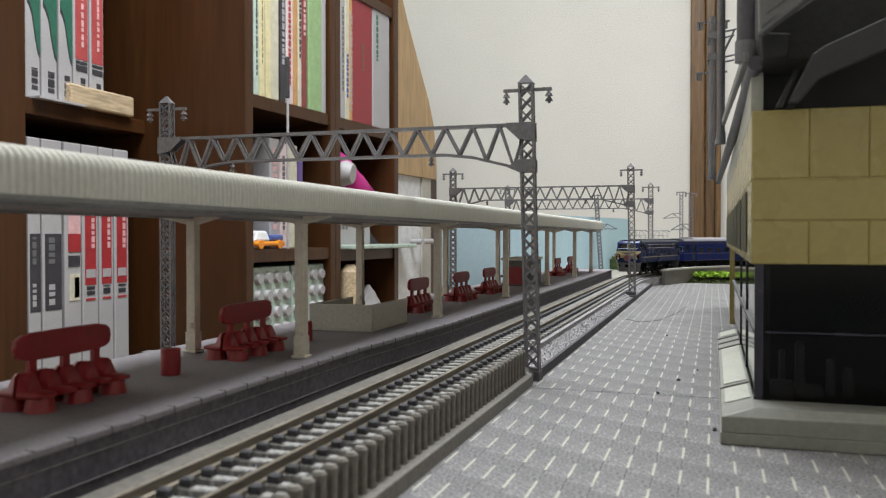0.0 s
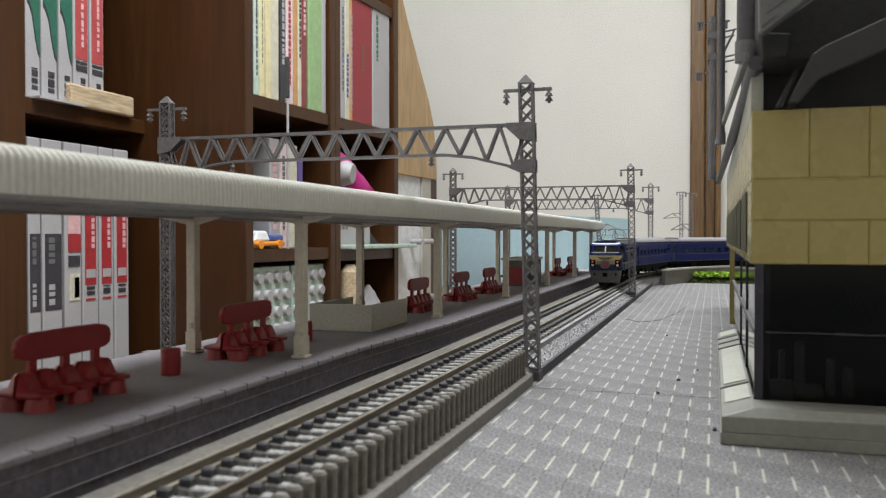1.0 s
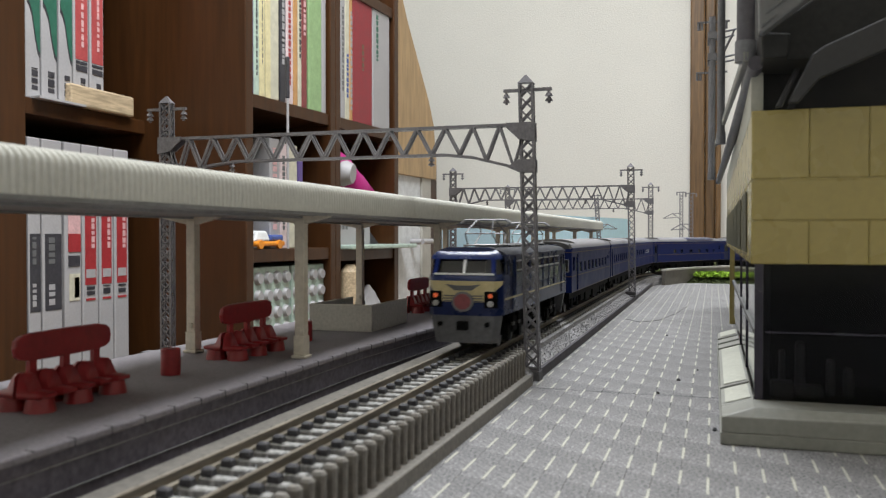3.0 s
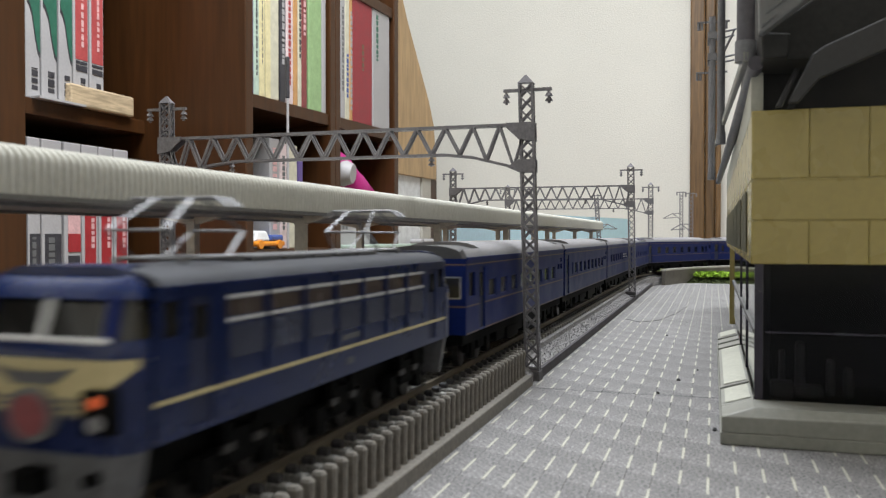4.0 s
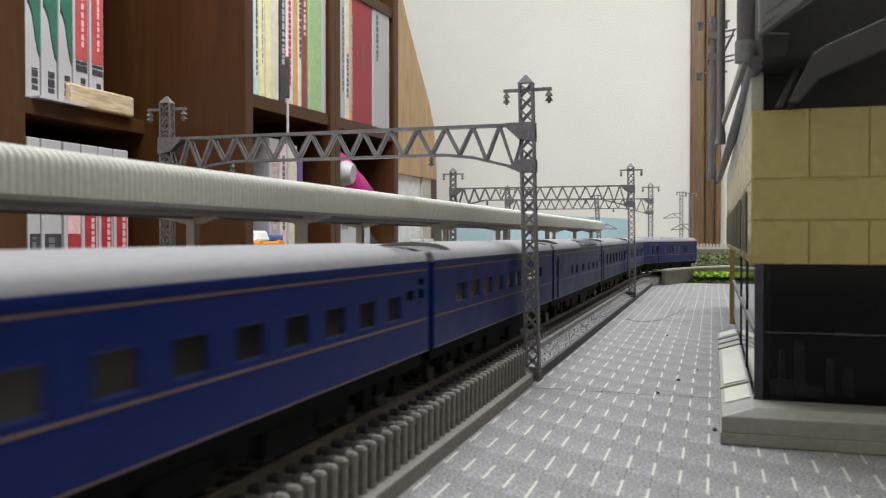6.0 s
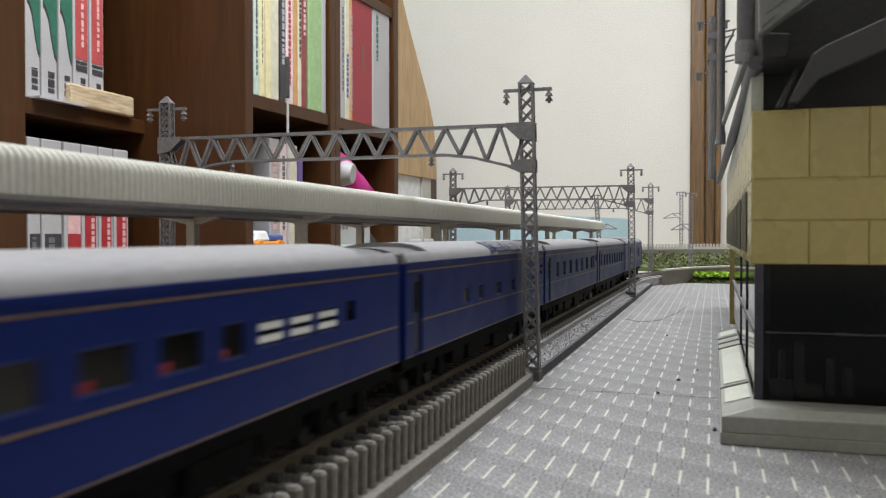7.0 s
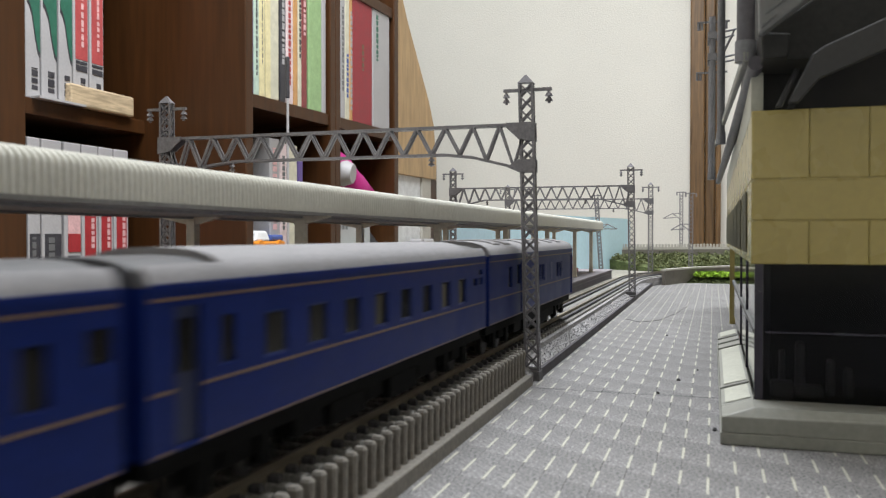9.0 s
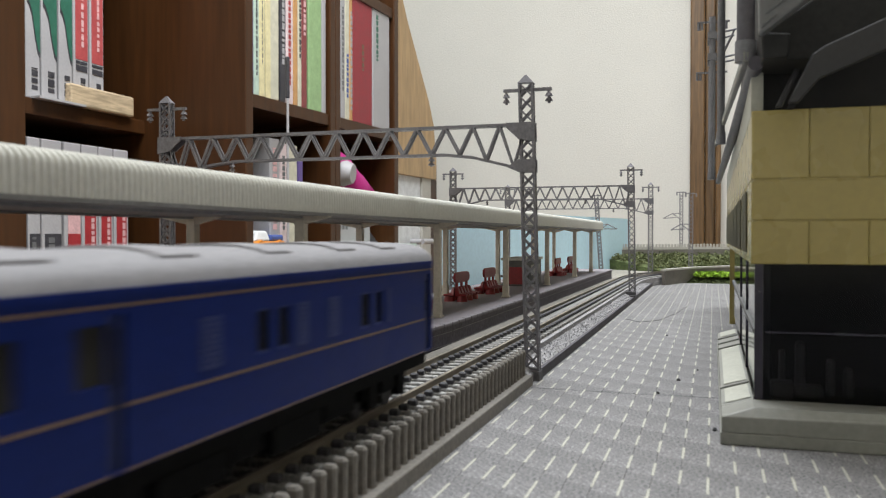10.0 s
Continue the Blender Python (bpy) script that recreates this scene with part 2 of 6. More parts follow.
M_BLEAF = paint("leaf_green_spine", (0.28, 0.42, 0.20), 0.5, grain=200, amount=0.04)
M_BRED = paint("red_label", (0.42, 0.075, 0.075), 0.45, grain=300, amount=0.05)
M_BRED2 = paint("bright_red_label", (0.36, 0.035, 0.04), 0.4, grain=300, amount=0.05)
M_BPINK = paint("pink_label", (0.66, 0.40, 0.40), 0.5, grain=300, amount=0.05)
M_BPINKW = paint("pinkish_white_spine", (0.68, 0.55, 0.55), 0.5, grain=300, amount=0.05)
M_BMAROON = paint("maroon_spine", (0.22, 0.05, 0.05), 0.5, grain=300, amount=0.08)
M_BMAROON2 = paint("crimson_spine", (0.27, 0.03, 0.04), 0.55, grain=500, amount=0.08)
M_BORANGE = paint("orange_tan_spine", (0.52, 0.28, 0.11), 0.5, grain=300, amount=0.06)
M_BORANGEB = paint("orange_toy", (0.75, 0.26, 0.02), 0.35, grain=300, amount=0.04)
M_BBLUE = paint("toy_blue", (0.06, 0.10, 0.32), 0.4, grain=300, amount=0.04)
M_BPURPLE = paint("dark_purple_spine", (0.12, 0.08, 0.26), 0.5, grain=300, amount=0.06)
M_INK = paint("dark_ink", (0.045, 0.043, 0.05), 0.5, grain=300, amount=0.1)
M_MAGENTA = paint("magenta_cloth", (0.50, 0.02, 0.22), 0.7, grain=500, amount=0.1, blot=30, blots=0.15)
M_PALEGREEN = paint("pale_green_plastic", (0.42, 0.52, 0.45), 0.3, grain=200, amount=0.05)
M_PALEWOOD = paint("pale_wood", (0.47, 0.36, 0.23), 0.55, grain=60, amount=0.1, stretch=(5, 0.6, 5))
M_CABWHITE = paint("cabinet_white", (0.66, 0.67, 0.68), 0.5, grain=200, amount=0.03)
M_LAMPGLOW = glow("orange_lamp_glow", (0.9, 0.16, 0.05), 0.18)

# ---- room ----
def room():
    def slab(name, b, mat, label, cat):
        g = G()
        g.box(*b)
        return solid(name, g, mat, label, cat, kind="structure")
    x0, x1, y0, y1, f, c, t = ROOM_X0, ROOM_X1, ROOM_Y0, ROOM_Y1, FLOOR_Z, CEIL_Z, 0.1
    slab("wall_north", (x0 - t, x1 + t, y1, y1 + t, f, c), M_WALL, "cream papered wall behind the layout", "wall")
    # unseen south wall, set close behind the camera to bounce fill light
    slab("wall_south", (x0 - t, x1 + t, y0 - t, y0, f, c), M_WALL, "cream papered wall", "wall")
    slab("wall_west", (x0 - t, x0, y0, y1, f, c), M_WALL, "cream papered wall behind the bookcases", "wall")
    slab("wall_east", (x1, x1 + t, y0, y1, f, c), M_WALL, "cream papered wall", "wall")
    slab("floor", (x0 - t, x1 + t, y0 - t, y1 + t, f - t, f), M_FLOOR, "brown wooden floor", "floor")
    slab("ceiling", (x0 - t, x1 + t, y0 - t, y1 + t, c, c + t), M_CEIL, "white ceiling", "ceiling")
    lamp = thing("ceiling_lamp", pose(LAMP_X, LAMP_Y, CEIL_Z), "square white ceiling lamp", "ceiling lamp")
    g = G()
    g.box(-0.45, 0.45, -0.45, 0.45, -0.1, 0.0)
    part("housing", g, M_CEIL, lamp)
    # wooden door post on the far wall
    post = thing("door_1", pose(0, ROOM_Y1, FLOOR_Z), "brown wooden door post and frame on the far wall", "door frame", kind="structure")
    for name, a, b, d in (("door_casing", -0.058, -0.022, 0.035), ("door_jamb", -0.021, 0.004, 0.022), ("door_stop", 0.005, 0.018, 0.050)):
        g = G()
        g.box(a, b, -d, -0.001, 0.0, CEIL_Z - FLOOR_Z - 0.002)
        part(name, g, M_POSTWOOD, post, bevel=0.004)


room()


def table():
    t = thing("table", pose(0.24, 0.62, FLOOR_Z), "brown wooden table carrying the railway layout", "table")
    g = G()
    g.bbox(-0.418, 0.62, -0.98, 0.75, -FLOOR_Z - 0.034, -FLOOR_Z - 0.004, 0.003)
    part("tabletop", g, M_TABLE, t)
    for x in (-0.38, 0.58):
        for y in (-0.93, 0.7):
            g = G()
            g.box(x - 0.03, x + 0.03, y - 0.03, y + 0.03, 0.0, -FLOOR_Z - 0.034)
            part("leg", g, M_TABLE, t, bevel=0.003)


table()

# ---- track ----
TRACK_X, RAIL_Z, CURVE_Y, CURVE_R = -0.0585, 0.009, 0.605, 0.288
BANK_X, BANK_Y = 0.252, 0.66   # centre of the far banks and walls


def path(s):
    """Point and heading of the track centre line: s is the way from y = 0, round the far curve and back."""
    if s <= CURVE_Y:
        return TRACK_X, s, 0.0
    a = (s - CURVE_Y) / CURVE_R
    if a <= math.pi:
        return TRACK_X + CURVE_R * (1 - math.cos(a)), CURVE_Y + CURVE_R * math.sin(a), -a
    return TRACK_X + 2 * CURVE_R, CURVE_Y - (s - CURVE_Y - math.pi * CURVE_R), -math.pi


def ribbon(g, prof, s0, s1, step=0.02):
    """A profile (offset to the track's right, height) drawn along the track."""
    rings, n = [], max(1, int(math.ceil((s1 - s0) / step)))
    for i in range(n + 1):
        x, y, h = path(s0 + (s1 - s0) * i / n)
        c, q = math.cos(h), math.sin(h)
        rings.append([(x + c * u, y + q * u, z) for u, z in prof])
    g.loft(rings)


def strip(g, prof, y0, y1):
    g.extrude_y(prof, y0, y1)


END_S = CURVE_Y + math.pi * CURVE_R + 0.5


def track():
    t = thing("railway_track", pose(0, 0, 0), "model railway track with brown rails and pale sleepers on grey ballast", "railway track", kind="structure")
    g = G()
    ribbon(g, [(-0.0148, -0.0035), (0.0106, -0.0035), (0.0098, 0.0060), (-0.0140, 0.0060)], -0.35, END_S)
    part("ballast_bed", g, M_BED, t)
    g = G()
    ribbon(g, [(-0.0144, 0.0055), (-0.0064, 0.0055), (-0.0064, 0.0064), (-0.0144, 0.0064)], -0.35, 0.66)
    part("roadbed_edge", g, M_KERB, t)
    for u in (-0.0048, 0.0048):
        g = G()
        w, f = 0.00036, 0.00065
        ribbon(g, [(u - f, 0.0067), (u + f, 0.0067), (u + f, 0.0076), (u + w * .7, 0.0078), (u + w * .7, 0.0083), (u + w, 0.0085), (u + w, 0.009),
                   (u - w, 0.009), (u - w, 0.0085), (u - w * .7, 0.0083), (u - w * .7, 0.0078), (u - f, 0.0076)], -0.35, END_S)
        part("rail", g, M_RAIL, t, smooth=50)
        for k in (-1, 1):
            g = G()
            g.box(TRACK_X + u + k * 0.0008 - 0.0003, TRACK_X + u + k * 0.0008 + 0.0003, 0.1860, 0.1935, 0.0070, 0.0078)
            part("rail_joiner", g, M_STEEL, t, bevel=0.0001)
    return t


TRACK = track()

PITCH = 0.0046


def sleepers():
    g = G()
    g.bbox(-0.0086, 0.0084, -0.0009, 0.0009, 0.0045, 0.0071, 0.0002)
    me = g.mesh("sleeper", M_SLEEPER)
    g = G()
    for u in (-0.0048, 0.0048):
        for k in (-1, 1):
            g.bbox(u + k * 0.0016 - 0.0008, u + k * 0.0016 + 0.0008, -0.0006, 0.0006, 0.0072, 0.0083, 0.0003)
    mc = g.mesh("rail_chair", M_CHAIR)
    n = int((0.70 - 0.02) / PITCH)
    for i in range(n):
        x, y, h = path(0.02 + i * PITCH)
        m = pose(x, y, 0, 0, 0, math.degrees(h))
        part("sleeper", me, None, TRACK, at=m)
        part("rail_chair", mc, None, TRACK, at=m)
    g = G()
    k = 0.02 + n * PITCH
    while k < END_S:
        x, y, h = path(k)
        c, q = math.cos(h), math.sin(h)
        P = lambda u, v, z: (x + c * u - q * v, y + q * u + c * v, z)
        a, b = 0.0082, 0.0009
        g.hexa([P(-a, -b, .0045), P(a, -b, .0045), P(a, b, .0045), P(-a, b, .0045), P(-a, -b, .0073), P(a, -b, .0073), P(a, b, .0067), P(-a, b, .0073)])
        k += PITCH
    tagged(part("sleeper_run", g, M_SLEEPER, TRACK), kind="stuff")


# ---- pavement ----
PAVE_X0, PAVE_X1, PAVE_Y0, PAVE_Y1 = -0.0432, 0.24, -0.30, 0.711
COL, ROW, STEP, TILE_X0 = 0.0042, 0.0155, 0.0035, -0.0468


def pavement():
    t = thing("pavement", pose(0, 0, 0), "grey paved station forecourt with pale dashed joints", "pavement", kind="structure")
    g = G()
    g.box(PAVE_X0, PAVE_X1, PAVE_Y0, PAVE_Y1, -0.0038, -0.0003)
    part("paving_base", g, M_SLAB, t)
    return t


PAVE = pavement()


def pavers():
    gap, b = 0.00003, 0.00004
    g = G()
    g.bbox(-COL / 2 + gap, COL / 2 - gap, -ROW / 2 + gap, ROW / 2 - gap, -0.0004, 0.0, b)
    me = g.mesh("paver", M_PAVE)
    rest, dash, left = G(), G(), 300
    for j in range(int((PAVE_Y1 - 0.02) / ROW) + 1):
        for i in range(int((0.15 - TILE_X0) / COL)):
            x, y = TILE_X0 + (i + 0.5) * COL, 0.0253 + (j - 1) * ROW + (11 - i) * STEP % ROW
            if y > PAVE_Y1 - ROW / 2:
                continue
            if y > 0.09 and x < 0.03 and left:
                part("paver", me, None, PAVE, at=pose(x, y, 0))
                left -= 1
            else:
                rest.bbox(x - COL / 2 + gap, x + COL / 2 - gap, y - ROW / 2 + gap, y + ROW / 2 - gap, -0.0004, 0.0, b)
            if i:
                e = random.uniform(0.25, 0.30)
                dash.box(x - COL / 2 - 0.00021, x - COL / 2 + 0.00021, y - ROW * e, y + ROW * (e - .02), -0.0004, 0.00004)
    seam = G()
    seam.box(PAVE_X0, 0.0014, 0.2068, 0.2076, -0.0004, 0.00003)
    part("plate_seam", seam, M_CLIP, PAVE)
    rnd = random.Random(6)
    for x, y, r in ((-0.0085, 0.2290, .0006), (-0.0125, 0.2085, .0005), (-0.0040, 0.2480, .0003), (-0.0165, 0.330, .0005), (-0.011, 0.385, .0003), (0.0005, 0.172, .0006)):
        c = thing("crumb", pose(x, y, 0), "tiny dark crumb lying on the paving", "crumb", "crumbs on the paving")
        k = G()
        k.loft([[(r * q * rnd.uniform(.6, 1.1) * math.cos(a), r * q * rnd.uniform(.6, 1.1) * math.sin(a), z * r) for a in [2 * math.pi * i / 7 for i in range(7)]] for q, z in ((.8, 0), (1, .5), (.5, 1.1))])
        part("speck", k, M_CLIP, c)
    w = thing("fibre", pose(0, 0, 0), "long thin dark fibre lying curved on the paving", "fibre")
    k = G()
    way = [(-0.038, 0.3918), (-0.0303, 0.3784), (-0.0229, 0.3912), (-0.017, 0.4281), (-0.013, 0.4749)]
    for (xa, ya), (xb, yb) in zip(way, way[1:]):
        for q in range(4):
            k.tube((xa + (xb - xa) * q / 4, ya + (yb - ya) * q / 4, 0.0001), (xa + (xb - xa) * (q + 1) / 4, ya + (yb - ya) * (q + 1) / 4, 0.0001), 0.00008, 5)
    part("strand", k, M_CLIP, w)
    tagged(part("paver_field", rest, M_PAVE2, PAVE), kind="stuff")
    tagged(part("joint_dashes", dash, M_JOINT, PAVE, "cream dashed paint in the joints"), kind="stuff")


def girder_wall():
    """Ribbed side wall between the ballast and the forecourt, up to the first mast, then a plain kerb."""
    t = thing("girder_wall", pose(0, 0, 0), "warm grey ribbed plastic side wall of the track bed", "low wall", kind="structure")
    g = G()
    g.box(-0.0466, -0.0436, -0.1, 0.211, -0.004, 0.0026)
    part("base_rail", g, M_KERB, t, bevel=0.0003)
    g = G()
    g.box(-0.0475, -0.0462, -0.1, 0.211, -0.002, 0.0078)
    part("backing", g, M_KERB, t)
    r = G()
    r.loft([[(-0.0009, -w, z), (b * .55, -w, z), (b, -w * .5, z), (b, w * .5, z), (b * .55, w, z), (-0.0009, w, z)] for w, b, z in ((0.0008, 0.0008, 0.0022), (0.0006, 0.0006, 0.0034), (0.0006, 0.0006, 0.0074), (0.00075, 0.0007, 0.0080), (0.00075, 0.0007, 0.0087), (0.0005, 0.0004, 0.0091))])
    me = r.mesh("rib", M_KERB)
    y = 0.02
    while y < 0.21:
        part("rib", me, None, t, at=pose(-0.0458, y, 0))
        y += 0.0032
    k = thing("kerb", pose(0, 0, 0), "dark grey kerb edging the ballast shoulder", "kerb", kind="structure")
    g = G()
    g.box(-0.0446, -0.0436, 0.2225, 0.70, -0.004, 0.0026)
    part("edge", g, M_KERBDARK, k, bevel=0.0002)
    s = thing("ballast_shoulder", pose(0, 0, 0), "pale grey loose ballast beside the track", "ballast", kind="structure")
    g = G()
    g.extrude_y([(-0.0545, -0.003), (-0.0447, -0.003), (-0.0447, 0.0021), (-0.0500, 0.0055), (-0.0545, 0.0061)], 0.212, 0.70)
    g.extrude_y([(-0.0545, -0.003), (-0.0476, -0.003), (-0.0476, 0.0057), (-0.0545, 0.0061)], -0.1, 0.212)
    part("shoulder", g, M_BED, s)
    g = G()
    rnd = random.Random(4)
    for i in range(19000):
        y = 0.03 + 0.6 * rnd.random() ** 1.5
        x = rnd.uniform(-0.0555, -0.0449 if y > 0.212 else -0.0478) if rnd.random() < .72 else rnd.uniform(-0.0655, -0.055)
        z = 0.0054 + rnd.uniform(-0.0001, 0.0003) - (max(0.0, x + 0.0500) * 0.64 if y > 0.212 else -0.0002) + min(0.0005, max(0.0, -0.05 - x) * 0.13)
        r = rnd.uniform(0.0002, 0.00036)
        p = [Vector((rnd.gauss(0, 1), rnd.gauss(0, 1), rnd.gauss(0, 1))).normalized() * r for _ in range(4)]
        n = len(g.v)
        g.v += [(x + q.x, y + q.y, z + q.z + r * .4) for q in p]
        g.f += [(n, n + 1, n + 2), (n, n + 2, n + 3), (n, n + 3, n + 1), (n + 1, n + 3, n + 2)]
    tagged(part("ballast_stones", g, M_BALLAST, s), kind="stuff")


girder_wall()

# ---- platform ----
PLAT_X0, PLAT_X1, PLAT_Y0, PLAT_Y1, PLAT_Z = -0.1225, -0.0757, -0.30, 0.675, 0.0117


def platform():
    t = thing("platform", pose(0, 0, 0), "grey station platform with dark coursed side walls", "platform", kind="structure")
    g = G()
    def deck(g, d, z0, z1):
        g.loft([[(PLAT_X0 + d, y, z0), (x - d, y, z0), (x - d, y, z1), (PLAT_X0 + d, y, z1)] for y, x in ((PLAT_Y0 + d, -0.0788), (0.185, -0.0790), (0.245, PLAT_X1), (PLAT_Y1 - d, PLAT_X1))])
    deck(g, 0.0, PLAT_Z - 0.0012, PLAT_Z)
    part("deck", g, M_PLATTOP, t, bevel=0.0003)
    g = G()
    deck(g, 0.0006, -0.0039, PLAT_Z - 0.0012)
    part("side_wall", g, M_PLATWALL, t)
    for z in (0.0012, 0.0052, 0.0088):
        g = G()
        deck(g, 0.00045, z - 0.00006, z + 0.00006)
        part("course_line", g, M_BEAMGREY, t)
    for i in range(70):
        y = 0.061 + i * 0.0071
        x = -0.0790 if y < 0.185 else PLAT_X1 if y > 0.245 else -0.0790 + (y - 0.185) / 0.06 * (PLAT_X1 + 0.0790)
        g = G()
        g.box(x - 0.0012, x + 0.00004, y - 0.00016, y + 0.00016, PLAT_Z - 0.0011, PLAT_Z + 0.00003)
        part("edge_joint", g, M_KERBDARK, t)


platform()

CAN_X0, CAN_X1, CAN_Y0, CAN_Y1 = -0.1190, -0.0775, -0.12, 0.630
CAN_Z0, CAN_Z1 = 0.0427, 0.0503


def canopy():
    t = thing("platform_canopy", pose(0, 0, 0), "long cream corrugated canopy on beige posts over the platform", "platform canopy")
    # corrugated barrel shell
    def prof(k):
        c, w = (CAN_X0 + CAN_X1) / 2, (CAN_X1 - CAN_X0) / 2 - k
        half = [(w, CAN_Z0 + 0.0002), (w, CAN_Z0 + 0.0025), (w - 0.0001, CAN_Z0 + 0.0044 - k)]
        for i in range(1, 7):
            a = math.pi / 2 * i / 6
            half.append((w - 0.0001 - 0.0030 * (1 - math.cos(a)), CAN_Z0 + 0.0044 - k + 0.0020 * math.sin(a)))
        half += [(w * .55, CAN_Z1 - 0.0004 - k), (w * .2, CAN_Z1 - k)]
        return [(c + x, z) for x, z in half] + [(c - x, z) for x, z in half[::-1]]
    g, rings, y, i = G(), [], CAN_Y0, 0
    while y <= CAN_Y1:
        rings.append([(x, y, z) for x, z in prof(0.0 if (i // 2) % 2 else 0.00026)])
        y += 0.00031
        i += 1
    g.loft(rings, closed=False, cap=False)
    part("corrugated_roof", g, M_CREAM, t, smooth=30)
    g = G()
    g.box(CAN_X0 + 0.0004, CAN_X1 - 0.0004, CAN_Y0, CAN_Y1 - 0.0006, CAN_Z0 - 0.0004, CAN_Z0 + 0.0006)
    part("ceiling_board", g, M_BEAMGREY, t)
    g = G()
    g.extrude_y(prof(0.0004)[::-1], CAN_Y1 - 0.0006, CAN_Y1 + 0.0006)
    part("end_gable", g, M_CREAM, t)
    for y in (0.1636, 0.258, 0.352, 0.446, 0.540, 0.616, 0.07):
        for x in (-0.0846, -0.1117):
            g = G()
            g.box(x - 0.0011, x + 0.0011, y - 0.0011, y + 0.0011, PLAT_Z, CAN_Z0 - 0.0010)
            g.box(x - 0.0017, x + 0.0017, y - 0.0017, y + 0.0017, PLAT_Z, PLAT_Z + 0.0007)
            g.box(x - 0.0013, x + 0.0013, y - 0.0013, y + 0.0013, PLAT_Z + 0.0007, PLAT_Z + 0.0048)
            g.box(x - 0.0006, x + 0.0006, y - 0.0016, y - 0.0010, PLAT_Z + 0.0055, PLAT_Z + 0.0068)
            part("post", g, M_POST, t, bevel=0.0002)
        g = G()
        e = CAN_Z0 - 0.0004
        for c in (-0.0846, -0.1117):
            pts = [(c - 0.0075, e), (c - 0.0075, e - 0.0003), (c - 0.0012, e - 0.0017), (c + 0.0012, e - 0.0017), (c + 0.0068, e - 0.0003), (c + 0.0068, e)]
            g.loft([[(x, y - 0.0008, z) for x, z in pts], [(x, y + 0.0008, z) for x, z in pts]])
        part("cross_beam", g, M_POST, t)
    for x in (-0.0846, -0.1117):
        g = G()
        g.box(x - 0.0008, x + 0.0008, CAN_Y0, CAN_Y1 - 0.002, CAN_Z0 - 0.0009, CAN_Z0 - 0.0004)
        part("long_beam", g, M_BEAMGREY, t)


canopy()


